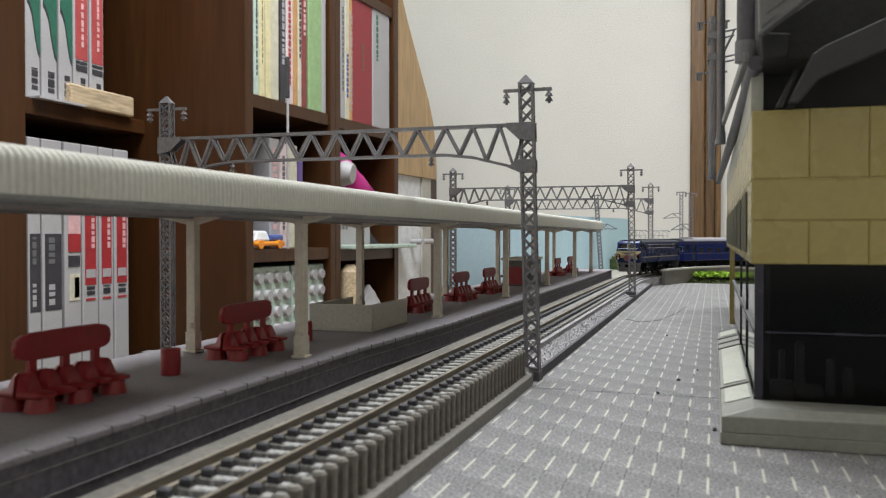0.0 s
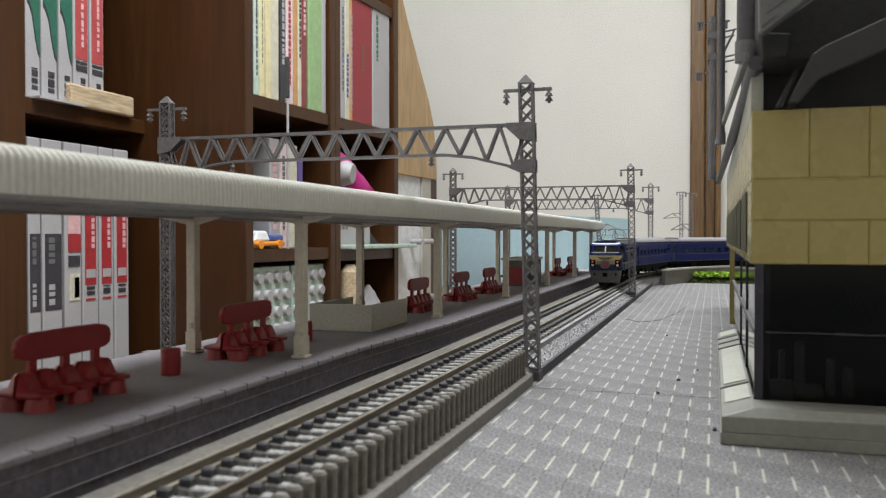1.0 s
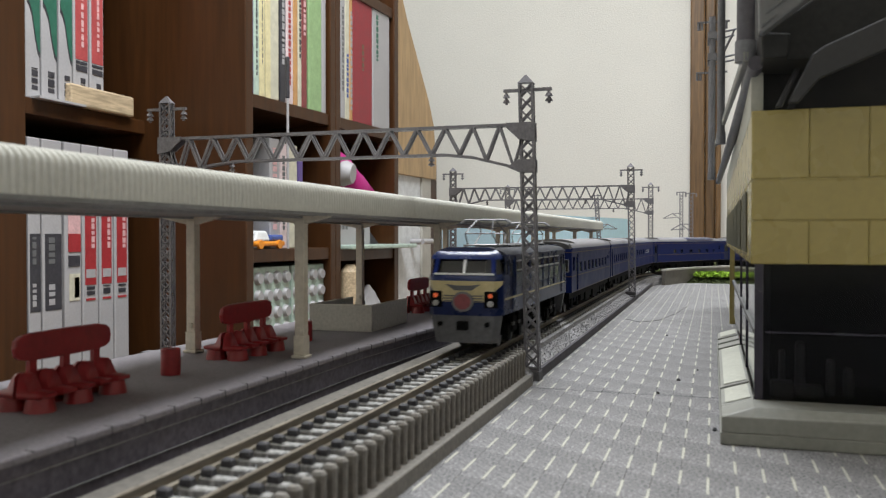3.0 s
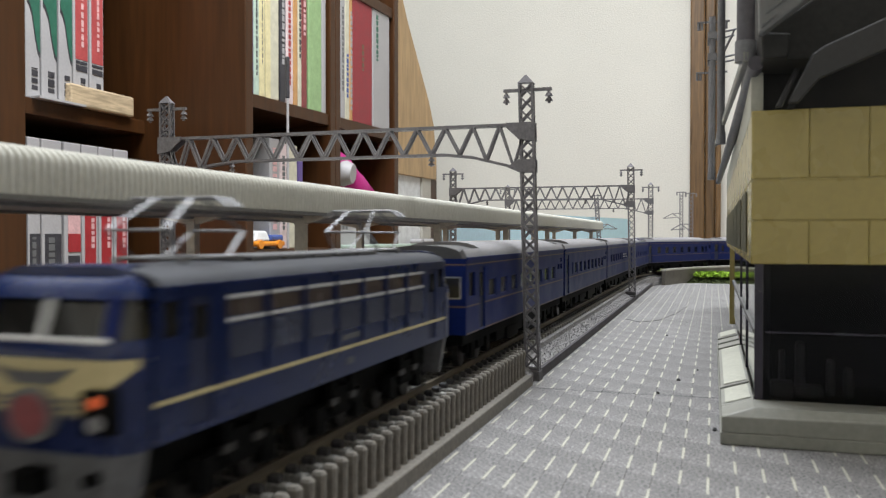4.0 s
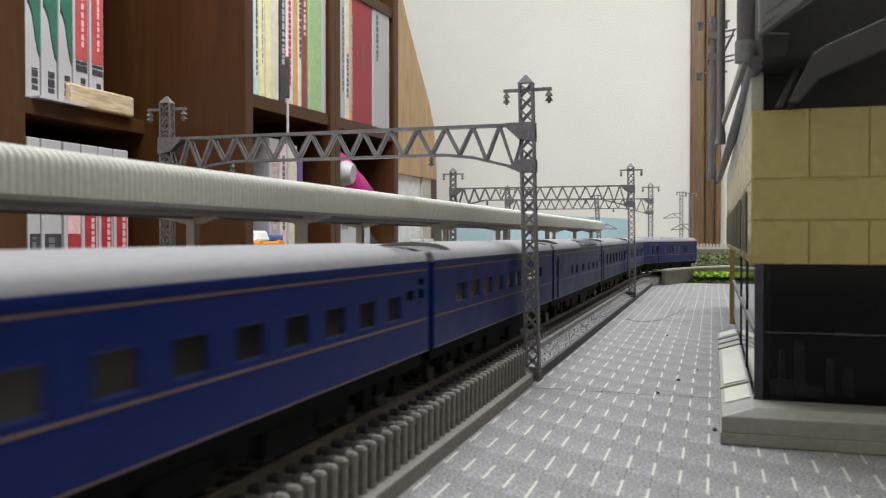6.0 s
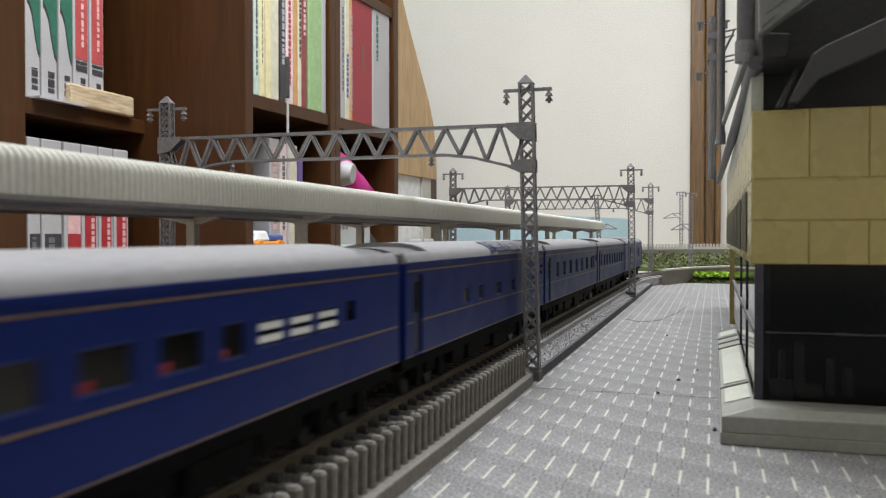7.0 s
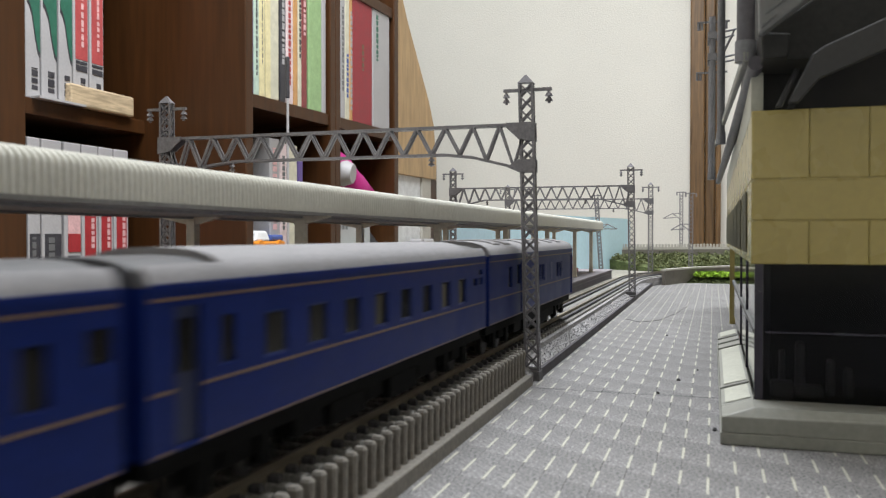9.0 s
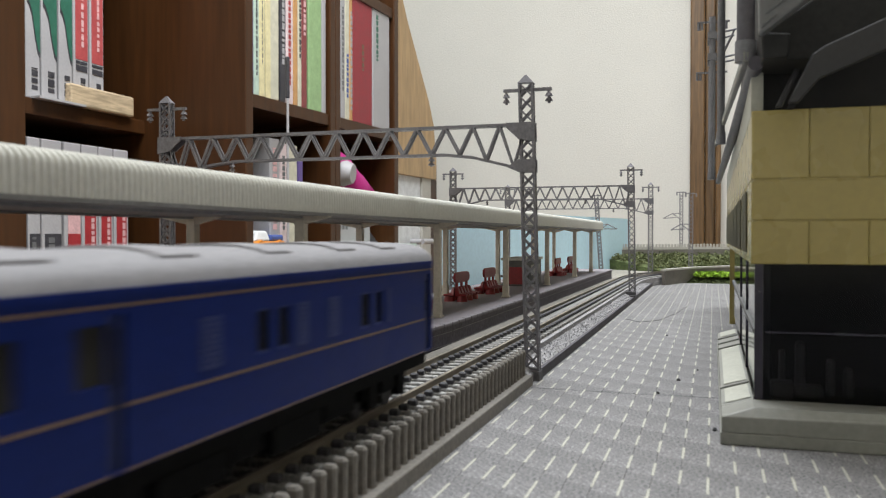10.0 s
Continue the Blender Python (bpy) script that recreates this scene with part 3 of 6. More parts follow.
# ---- masts ----
def gantry(y, x_right, x_left, lean=0.0, n=16):
    """lean: how far the right mast's top leans over, in metres."""
    t = thing("catenary_gantry", pose(x_right, y, 0), "grey lattice catenary gantry spanning the tracks", "catenary gantry", "catenary gantries")
    top, w, e = 0.0783, 0.0017, 0.0009
    span = x_left - x_right
    for x in (0.0, span):
        g = G()
        z0 = 0.0022
        for a in (-w, w):
            for b in (-e, e):
                g.box(x + a - 0.0003, x + a + 0.0003, b - 0.0003, b + 0.0003, z0, top)
        z, step = z0 + 0.0012, 0.0034
        g.box(x - w, x + w, -e, e, z0, z0 + 0.001)
        while z + step < top:
            for b in (-e, e):
                g.beam((x - w, b, z), (x + w, b, z + step), 0.0004, 0.0005, (0, 1, 0))
                g.beam((x + w, b, z), (x - w, b, z + step), 0.0004, 0.0005, (0, 1, 0))
            for b in (-w, w):
                g.beam((x + b, -e, z), (x + b, e, z + step), 0.0004, 0.0005, (1, 0, 0))
            z += step
        part("lattice_mast", g, M_MAST, t)
        g = G()
        q, r = w + 0.0004, e + 0.0004
        g.loft([[(x - q, -r, top), (x + q, -r, top), (x + q, r, top), (x - q, r, top)],
                [(x - .0002, -.0002, top + 0.0022), (x + .0002, -.0002, top + 0.0022), (x + .0002, .0002, top + 0.0022), (x - .0002, .0002, top + 0.0022)]])
        part("cap", g, M_MAST, t)
        g = G()
        g.box(x - (0.0108 if y > 0.3 else 0.0085), x + 0.0022, -0.0022, 0.0022, 0.0036 if y > 0.3 else -0.0005, 0.0055 if y > 0.3 else 0.0026)
        part("foot", g, M_FOOT, t, bevel=0.0003)
        g = G()
        g.box(x - 0.0068, x + 0.0068, -0.0005, 0.0005, top - 0.0022, top - 0.0014)
        part("crossarm", g, M_MAST, t)
        for k in (-1, 1):
            g = G()
            c = x + k * 0.006
            g.tube((c, 0, top - 0.0055), (c, 0, top - 0.0022), 0.0004, 8)
            for zz in (0.0032, 0.0045):
                g.tube((c, 0, top - zz - 0.0004), (c, 0, top - zz + 0.0004), 0.0011, 10, 0.0006)
            part("insulator", g, M_MAST, t)
    # truss
    z1, z0, d = 0.0674, 0.0600, 0.0009
    def low(u):
        e = min(u, 1 - u) * abs(span)
        return z0 - max(0.0, 0.0047 * (1 - e / 0.020))
    g = G()
    for b in (-d, d):
        g.beam((0, b, z1), (span, b, z1), 0.0008, 0.0008)
        for i in range(n):
            a, c = i / n, (i + 1) / n
            g.beam((span * a, b, low(a)), (span * c, b, low(c)), 0.0007, 0.0007)
            m = (a + c) / 2
            g.beam((span * a, b, z1), (span * m, b, low(m)), 0.0006, 0.0006, (0, 1, 0))
            g.beam((span * m, b, low(m)), (span * c, b, z1), 0.0006, 0.0006, (0, 1, 0))
    for i in range(n + 1):
        g.box(span * i / n - 0.0004, span * i / n + 0.0004, -d, d, z1 - 0.0003, z1 + 0.0003)
    part("truss", g, M_MAST, t)
    for x in (0.0, span):
        s = 1 if span > 0 else -1
        k = s if x == 0.0 else -s
        for b in (-d - 0.0006, d + 0.0006):
            for pts in ([(-0.0022, z1 - 0.0045), (0.0022, z1 - 0.0038), (0.0058, z1 - 0.0008), (0.0058, z1 + 0.0005), (-0.0022, z1 + 0.0005)],
                        [(-0.0022, z0 - 0.0052), (0.0022, z0 - 0.0052), (0.0058, z0 - 0.0038), (0.0022, z0 - 0.0018), (-0.0022, z0 - 0.0018)]):
                g = G()
                g.loft([[(x + k * px, b - 0.0002, pz) for px, pz in pts], [(x + k * px, b + 0.0002, pz) for px, pz in pts]])
                part("gusset", g, M_MAST, t)
    for u in (0.25, 0.8):
        g = G()
        c = span * u
        g.tube((c, 0, z0 - 0.003), (c, 0, z0), 0.0004, 8)
        for zz in (0.0012, 0.0024):
            g.tube((c, 0, z0 - zz - 0.0003), (c, 0, z0 - zz + 0.0003), 0.001, 10, 0.0006)
        part("insulator", g, M_MAST, t)
    # the right mast leans a little
    if lean:
        for o in t.children:
            for v in o.data.vertices:
                if v.co.x > -0.02:
                    v.co.x += lean * v.co.z / top * (1 + v.co.x / 0.02 if v.co.x < -0.004 else 1)
    return t


gantry(0.2189, -0.0452, -0.1585, -0.0020, 14)
gantry(0.502, -0.0448, -0.1545, -0.0012)
gantry(0.684, -0.0472, -0.163)


# ---- train ----
def wall_holes(g, x, y0, y1, z0, z1, holes, depth):
    """A side wall in the plane x with rectangular openings (ya, yb, za, zb) and their reveals."""
    ys = sorted({y0, y1, *[h[0] for h in holes], *[h[1] for h in holes]})
    zs = sorted({z0, z1, *[h[2] for h in holes], *[h[3] for h in holes]})
    for a, b in zip(ys, ys[1:]):
        for c, d in zip(zs, zs[1:]):
            m, n = (a + b) / 2, (c + d) / 2
            if not any(h[0] < m < h[1] and h[2] < n < h[3] for h in holes):
                g.quad((x, a, c), (x, b, c), (x, b, d), (x, a, d))
    q = x - math.copysign(depth, x)
    for a, b, c, d in holes:
        g.quad((x, a, c), (x, b, c), (q, b, c), (q, a, c))
        g.quad((x, a, d), (x, b, d), (q, b, d), (q, a, d))
        g.quad((x, a, c), (x, a, d), (q, a, d), (q, a, c))
        g.quad((x, b, c), (x, b, d), (q, b, d), (q, b, c))


COACH_L, COACH_W, BODY_Z0, EAVE_Z = 0.1305, 0.00967, 0.0064, 0.0238
# windows: middle, width, sill, head; doors: middle, width
STYLES = {
    "brake": dict(win=[(0.0243 + i * 0.0122, 0.0072, 0.0138, 0.0183) for i in range(8)], doors=[(0.0142, 0.0052)],
                  small=[(0.0052, 0.0052, 0.0150, 0.0206), (0.1197, 0.004, 0.0170, 0.0188), (0.1252, 0.0037, 0.0170, 0.0188), (0.1252, 0.0037, 0.0195, 0.0209)]),
    "sleeper": dict(win=[(0.0275 + i * 0.0121, 0.0068, 0.0138, 0.0184) for i in range(8)], doors=[(0.0066, 0.0054)],
                    small=[(0.0184, 0.003, 0.0138, 0.0186), (0.1200, 0.004, 0.0170, 0.0188), (0.1262, 0.0036, 0.0170, 0.0188), (0.1262, 0.0036, 0.0195, 0.0209)]),
    "dining": dict(win=[(0.0195 + i * 0.0117, 0.0078, 0.0145, 0.0189) for i in range(5)] + [(0.0763, 0.0052, 0.0145, 0.0189)],
                   bars=[(0.0850 + i * 0.00825, 0.0062, 0.0150, 0.0186) for i in range(3)], doors=[], small=[(0.1096, 0.0036, 0.0158, 0.0190)]),
    "lounge": dict(win=[(0.0400, 0.0049, 0.0137, 0.0174), (0.0523, 0.0049, 0.0137, 0.0174), (0.0701, 0.0058, 0.0137, 0.0172), (0.0865, 0.0045, 0.0137, 0.0170),
                        (0.1014, 0.005, 0.0137, 0.0170), (0.1153, 0.004, 0.0137, 0.0170)], doors=[(0.0066, 0.0054)],
                   small=[(0.1268, 0.0036, 0.0167, 0.0177), (0.1268, 0.0036, 0.0186, 0.0197)], sky=True, shades=(0, 3)),
    "single": dict(win=[(0.0228 + i * 0.0149, 0.0066, 0.0140, 0.0197) for i in range(7)], doors=[(0.0066, 0.0054)],
                   small=[(0.1196, 0.0034, 0.0144, 0.0199), (0.1276, 0.0036, 0.0172, 0.0205)]),
    "double": dict(win=[(0.0264 + i * 0.0120, 0.006, 0.0138, 0.0195) for i in range(8)], doors=[(0.0072, 0.0048)],
                   small=[(0.0151, 0.0032, 0.0144, 0.0200), (0.1212, 0.0034, 0.0172, 0.0190), (0.1262, 0.0034, 0.0172, 0.0190), (0.1262, 0.0034, 0.0196, 0.0209)], shades=(3, 6, 7)),
    "van": dict(win=[(0.0645, 0.0034, 0.0144, 0.0199), (0.0698, 0.0034, 0.0144, 0.0199), (0.0970, 0.0039, 0.0142, 0.0198), (0.1026, 0.0032, 0.0142, 0.0198)],
                small=[(0.0230, 0.0045, 0.0148, 0.0205), (0.0338, 0.0043, 0.0152, 0.0208)], doors=[(0.0372, 0.0020), (0.1275, 0.0030)],
                louvres=[(0.0527, 0.0039), (0.0747, 0.0033), (0.0846, 0.0039), (0.1067, 0.0014)], ribs=True),
}


def roof_prof(k=0.0):
    out = []
    for i in range(13):
        a = math.pi * i / 12
        c, s = math.cos(a), math.sin(a)
        out.append(((COACH_W - k) * math.copysign(abs(c) ** 0.75, c), EAVE_Z + (0.0039 - k) * s ** 0.8))
    return out


def bogie(parent, y):
    b = G()
    for k in (-1, 1):
        b.box(k * 0.0068 - 0.0006, k * 0.0068 + 0.0006, y - 0.0098, y + 0.0098, 0.0026, 0.0046)
        for q in (-0.007, 0.007):
            b.box(k * 0.0072 - 0.0008, k * 0.0072 + 0.0008, y + q - 0.0017, y + q + 0.0017, 0.0016, 0.0044)
        b.box(k * 0.0072 - 0.0008, k * 0.0072 + 0.0008, y - 0.003, y + 0.003, 0.0030, 0.0058)
    b.box(-0.006, 0.006, y - 0.004, y + 0.004, 0.003, 0.0066)
    bo = part("bogie", b, M_BLACK, parent)
    for q in (-0.007, 0.007):
        w = G()
        for k in (-1, 1):
            w.tube((k * 0.0038, y + q, 0.0029), (k * 0.0052, y + q, 0.0029), 0.0029, 20)
        w.tube((-0.006, y + q, 0.0029), (0.006, y + q, 0.0029), 0.0005, 8)
        part("wheelset", w, M_WHEEL, bo)


def coach(style, label):
    st = STYLES[style]
    L = COACH_L
    t = thing("sleeping_car" if style in ("sleeper", "brake", "single", "double") else {"dining": "dining_car", "lounge": "lounge_car", "van": "generator_van"}[style],
              pose(0, 0, 0), label, "railway coach", "coaches of the train")
    panes = st["win"] + st.get("bars", [])
    holes = [(c - w / 2, c + w / 2, a, b) for c, w, a, b in panes + st.get("small", [])]
    holes += [(c - w / 2, c + w / 2, BODY_Z0 + 0.0004, 0.0216) for c, w in st["doors"]]
    g = G()
    for k in (-1, 1):
        wall_holes(g, k * COACH_W, 0, L, BODY_Z0, EAVE_Z, holes, 0.0008)
    g.quad((-COACH_W, 0, BODY_Z0), (COACH_W, 0, BODY_Z0), (COACH_W, L, BODY_Z0), (-COACH_W, L, BODY_Z0))
    for y in (0, L):
        g.quad((-COACH_W, y, BODY_Z0), (COACH_W, y, BODY_Z0), (COACH_W, y, EAVE_Z), (-COACH_W, y, EAVE_Z))
    body = part("body", g, M_BLUE, t)
    for k in (-1, 1):
        for i, (c, w, a, b) in enumerate(panes):
            p = G()
            p.box(k * (COACH_W - 0.0005) - 0.0001, k * (COACH_W - 0.0005) + 0.0001, c - w / 2, c + w / 2, a, b)
            pane = part("window", p, M_COACHGLASS, t)
            p = G()
            for ya, yb, za, zb in ((c - w / 2, c + w / 2, a, a + 0.0003), (c - w / 2, c + w / 2, b - 0.00022, b),
                                   (c - w / 2, c - w / 2 + 0.00025, a + 0.0003, b - 0.00022), (c + w / 2 - 0.00025, c + w / 2, a + 0.0003, b - 0.00022)):
                p.box(k * (COACH_W - 0.0003) - 0.00012, k * (COACH_W - 0.0003) + 0.00012, ya, yb, za, zb)
            part("window_frame", p, M_FADED, pane)
            if i in st.get("shades", ()):
                p = G()
                p.box(k * (COACH_W - 0.00037) - 0.00003, k * (COACH_W - 0.00037) + 0.00003, c - w * .40, c + w * .12, a + 0.0003, b - 0.0006)
                part("curtain", p, M_CURTAIN, pane)
        for c, w, a, b in st.get("small", []):
            p = G()
            p.box(k * (COACH_W - 0.0005) - 0.0001, k * (COACH_W - 0.0005) + 0.0001, c - w / 2, c + w / 2, a, b)
            part("small_window", p, M_COACHGLASS, t)
        if style == "dining":
            for c, w, a, b in st["win"]:
                p = G()
                x = k * (COACH_W - 0.00037)
                p.box(x - 0.00003, x + 0.00003, c - w * .40, c - w * .22, a + 0.0003, a + 0.0014)
                part("red_table_lamp", p, M_RED, t)
        for c, w, a, b in st.get("bars", []):
            for q in (0.18, 0.62):
                p = G()
                p.box(k * (COACH_W - 0.0002) - 0.0001, k * (COACH_W - 0.0002) + 0.0001, c - w / 2, c + w / 2, a + (b - a) * q, a + (b - a) * (q + 0.24))
                part("window_bar", p, M_WHITE, t)
        for c, w in st.get("louvres", []):
            p = G()
            for j in range(9):
                p.box(k * COACH_W - 0.0001, k * COACH_W + 0.0001, c - w / 2, c + w / 2, 0.0142 + j * 0.00066, 0.0142 + j * 0.00066 + 0.0005)
            part("louvre", p, M_FADED, t)
        for c, w in st["doors"]:
            p = G()
            p.box(k * (COACH_W - 0.0006) - 0.0002, k * (COACH_W - 0.0006) + 0.0002, c - w / 2, c + w / 2, BODY_Z0 + 0.0004, 0.0216)
            d = part("door", p, M_BLUED, t)
            p = G()
            p.box(k * (COACH_W - 0.0004) - 0.0001, k * (COACH_W - 0.0004) + 0.0001, c - w * .3, c + w * .3, 0.0145, 0.0202)
            part("door_window", p, M_COACHGLASS, d)
        for z, h in ((0.0127, 0.00034), (0.0223, 0.00030), (BODY_Z0 + 0.0001, 0.00020)):
            p = G()
            segs, y = sorted([(c - w / 2, c + w / 2) for c, w in st["doors"]]), 0.0006
            for a, b in segs + [(L - 0.0006, L)]:
                if a - y > 0.0004 and not (z > 0.021):
                    p.box(k * COACH_W - 0.00006, k * COACH_W + 0.00006, y, a, z, z + h)
                y = b
            if z > 0.021:
                p.box(k * COACH_W - 0.00006, k * COACH_W + 0.00006, 0.0006, L - 0.0006, z, z + h)
            part("gold_stripe", p, M_GOLD, t)
    # roof: light shell, set-down dark panels at both ends
    e = 0.0150
    g = G()
    g.loft([[(x, y, z) for x, z in roof_prof()] for y in ((0.0005, e, L - e, L - 0.0005) if st.get("ribs") else (e, L - e))])
    part("roof", g, M_ROOF, t, smooth=35)
    if st.get("ribs"):
        for c in (0.016, 0.028, 0.05, 0.072, 0.094, 0.112):
            g = G()
            pr = roof_prof(-0.00035)[3:10]
            g.loft([[(x, y, z) for x, z in pr] + [(pr[-1][0], y, EAVE_Z + 0.001), (pr[0][0], y, EAVE_Z + 0.001)] for y in (c - 0.0035, c + 0.0035)])
            part("roof_vent", g, M_ROOF, t, bevel=0.0002)
    else:
        for y0, y1 in ((0.0004, e), (L - e, L - 0.0004)):
            g = G()
            g.loft([[(x, y, z) for x, z in roof_prof(0.0009)] for y in (y0, y1)])
            part("roof_end", g, M_ROOFDARK, t, smooth=35)
            for k in (-1, 1):
                g = G()
                pr = roof_prof()[:3] if k > 0 else roof_prof()[-3:]
                g.loft([[(x, y, z) for x, z in pr] + [(x * .93, y, z - 0.0009) for x, z in pr[::-1]] for y in (y0, y1)])
                part("roof_shoulder", g, M_ROOF, t, smooth=35)
    for k in (-1, 1):
        g = G()
        g.box(k * COACH_W - 0.0002, k * COACH_W + 0.0002, 0.0004, L - 0.0004, EAVE_Z - 0.0004, EAVE_Z + 0.0003)
        part("gutter", g, M_BLUE, t)
    if st.get("sky"):
        for c, e in ((0.0650, 0.0024), (0.0753, 0.0068), (0.0908, 0.0070), (0.1065, 0.0072)):
            p = G()
            pr = [(x, z) for x, z in roof_prof(-0.00025)]
            a = pr[1:5]
            p.loft([[(x, y, z) for x, z in a] + [(x * .96, y, z - 0.0004) for x, z in a[::-1]] for y in (c - e, c + e)])
            part("roof_window_frame", p, M_BLUEGLOSS, t)
            a = [(x * 1.004, z + 0.0001) for x, z in pr[1:4]]
            p = G()
            p.loft([[(x, y, z) for x, z in a] + [(x * .97, y, z - 0.0003) for x, z in a[::-1]] for y in (c + e * .45, c + e * .9)])
            part("roof_window", p, M_COACHGLASS, t)
    for y0, y1 in ((-0.0015, 0.0), (L, L + 0.0015)):
        g = G()
        g.box(-0.0032, 0.0032, y0, y1, 0.0085, 0.0222)
        part("gangway", g, M_BLACK, t)
    if style == "brake":
        for x in (-0.0066, 0.0066):
            g = G()
            g.box(x - 0.0020, x + 0.0020, -0.0002, 0.0, 0.0146, 0.0197)
            f = part("end_window_frame", g, M_STEEL, t)
            g = G()
            g.box(x - 0.0017, x + 0.0017, -0.0003, -0.0001, 0.0149, 0.0194)
            part("end_window", g, M_COACHGLASS, f)
        for z in (0.0127, 0.0223):
            g = G()
            g.box(-COACH_W, COACH_W, -0.00008, 0.0, z, z + 0.0003)
            part("gold_stripe", g, M_GOLD, t)
    g = G()
    g.box(-0.0086, 0.0086, 0.001, L - 0.001, 0.0046, 0.0063)
    part("underframe", g, M_BLACK, t)
    for a, c, w, z in ((0.0335, 0.0430, 0.0084, 0.0026), (0.0445, 0.0580, 0.0088, 0.0022), (0.0595, 0.0670, 0.0082, 0.0028), (0.0685, 0.0830, 0.0088, 0.0020), (0.0845, 0.0960, 0.0084, 0.0026)):
        g = G()
        g.box(-w, w, a, c, z, 0.0048)
        part("equipment_box", g, M_BLACK, t, bevel=0.0003)
    for y in (0, L):
        g = G()
        g.box(-0.001, 0.001, y - 0.003, y + 0.003, 0.0050, 0.0064)
        part("coupler", g, M_BLACK, t)
    for y in (0.0195, L - 0.0195):
        bogie(t, y)
    return t, L


LOCO_L = 0.0985


def loco():
    t = thing("electric_locomotive", pose(0, 0, 0), "blue electric locomotive with cream front and raised pantographs", "locomotive")
    L, W, z0, z1 = LOCO_L, 0.0094, 0.0076, 0.0238
    pitch, first = 0.0101, 0.0140
    holes = [(first + i * pitch, first + i * pitch + 0.0091, 0.0196, 0.0216) for i in range(7)]
    holes += [(0.0024, 0.0056, 0.0184, 0.0222), (L - 0.0056, L - 0.0024, 0.0184, 0.0222)]
    holes += [(0.0072, 0.0114, 0.0084, 0.0224), (L - 0.0114, L - 0.0072, 0.0084, 0.0224)]
    g = G()
    for k in (-1, 1):
        wall_holes(g, k * W, 0.001, L - 0.001, z0, z1, holes, 0.0004)
    g.quad((-W, 0.001, z0), (W, 0.001, z0), (W, L - 0.001, z0), (-W, L - 0.001, z0))
    part("body", g, M_LOCOBLUE, t)
    for s, o in ((-1, 0.0), (1, L)):
        def ring(z, d, w):
            return [(-w, o - s * 0.0005, z), (-w, o + s * d * .4, z), (-w * .84, o + s * d * .9, z), (-w * .6, o + s * d, z),
                    (w * .6, o + s * d, z), (w * .84, o + s * d * .9, z), (w, o + s * d * .4, z), (w, o - s * 0.0005, z)]
        for name, mat, rows in (
                ("skirt", M_LOCOGREY, [ring(0.0020, 0.0030, W * .84), ring(0.0076, 0.0034, W * .96)]),
                ("bumper", M_LOCOBLUE, [ring(0.0076, 0.0036, W), ring(0.0112, 0.0039, W)]),
                ("lower_face", M_LOCOBLUE, [ring(0.0112, 0.0039, W), ring(0.0168, 0.0038, W)]),
                ("blue_band", M_BLUEGLOSS, [ring(0.0168, 0.0038, W), ring(0.0178, 0.0038, W), ring(0.0187, 0.0033, W * .99)]),
                ("windscreen", M_COACHGLASS, [ring(0.0187, 0.0030, W * .97), ring(0.0228, 0.0012, W * .91)]),
                ("brow", M_BLUEGLOSS, [ring(0.0227, 0.0020, W * .97), ring(0.0236, 0.0015, W * .95), ring(0.0246, 0.0004, W * .87), ring(0.0254, -0.0018, W * .74), ring(0.0259, -0.0075, W * .58)])):
            g = G()
            g.loft(rows)
            part(name, g, mat, t, smooth=40)
        # cream panel wraps the corners and narrows towards the bumper
        g = G()
        cols = [(-1.003, .4, .0160), (-.84, .9, .0142), (-.58, 1.0, .0113), (.58, 1.0, .0113), (.84, .9, .0142), (1.003, .4, .0160)]
        for (xa, da, za), (xb, db, zb) in zip(cols, cols[1:]):
            g.loft([[(W * xa * 1.004, o + s * (0.0039 * da + e), za), (W * xb * 1.004, o + s * (0.0039 * db + e), zb),
                     (W * xb * 1.004, o + s * (0.0039 * db + e), 0.0169), (W * xa * 1.004, o + s * (0.0039 * da + e), 0.0169)] for e in (-0.0003, 0.00015)])
        part("cream_face", g, M_LOCOCREAM, t)
        for x in (-W * .80, 0, W * .80):
            g = G()
            g.beam((x, o + s * 0.0031, 0.0186), (x * .95, o + s * 0.0015, 0.0230), 0.0006 if x == 0 else 0.0010, 0.0006)
            part("window_pillar", g, M_WHITE if x == 0 else M_BLUE, t)
        g = G()
        g.box(-W * .82, W * .82, o + s * 0.0032 - .0003, o + s * 0.0032 + .0003, 0.0185, 0.0190)
        part("window_sill", g, M_WHITE, t)
        yy = o + s * 0.0041
        g = G()
        pts = [(-0.0046, 0.0161), (-0.0018, 0.0157), (0.0018, 0.0157), (0.0046, 0.0161), (0.0022, 0.0144), (-0.0022, 0.0144)]
        g.loft([[(x, yy - 0.0002, z) for x, z in pts], [(x, yy + 0.0002, z) for x, z in pts]])
        part("nose_emblem", g, M_LOCOGREY, t)
        g = G()
        for z in (0.0114, 0.0121, 0.0128):
            g.box(-0.0050, 0.0050, yy - 0.0002, yy + 0.0002, z, z + 0.0003)
        part("nose_grille", g, M_LOCOGREY, t)
        for x in (-0.0070, 0.0070):
            g = G()
            g.bbox(x - 0.0016, x + 0.0016, min(o + s * 0.003, o + s * 0.0043), max(o + s * 0.003, o + s * 0.0043), 0.0098, 0.0142, 0.0003)
            h = part("headlight", g, M_BLACK, t)
            g = G()
            g.tube((x, o + s * 0.0044, 0.0130), (x, o + s * 0.0046, 0.0130), 0.0006, 16)
            part("lens", g, M_LAMPGLOW if s < 0 else M_STEEL, h)
            g = G()
            g.tube((x, o + s * 0.0044, 0.0109), (x, o + s * 0.0046, 0.0109), 0.0008, 16)
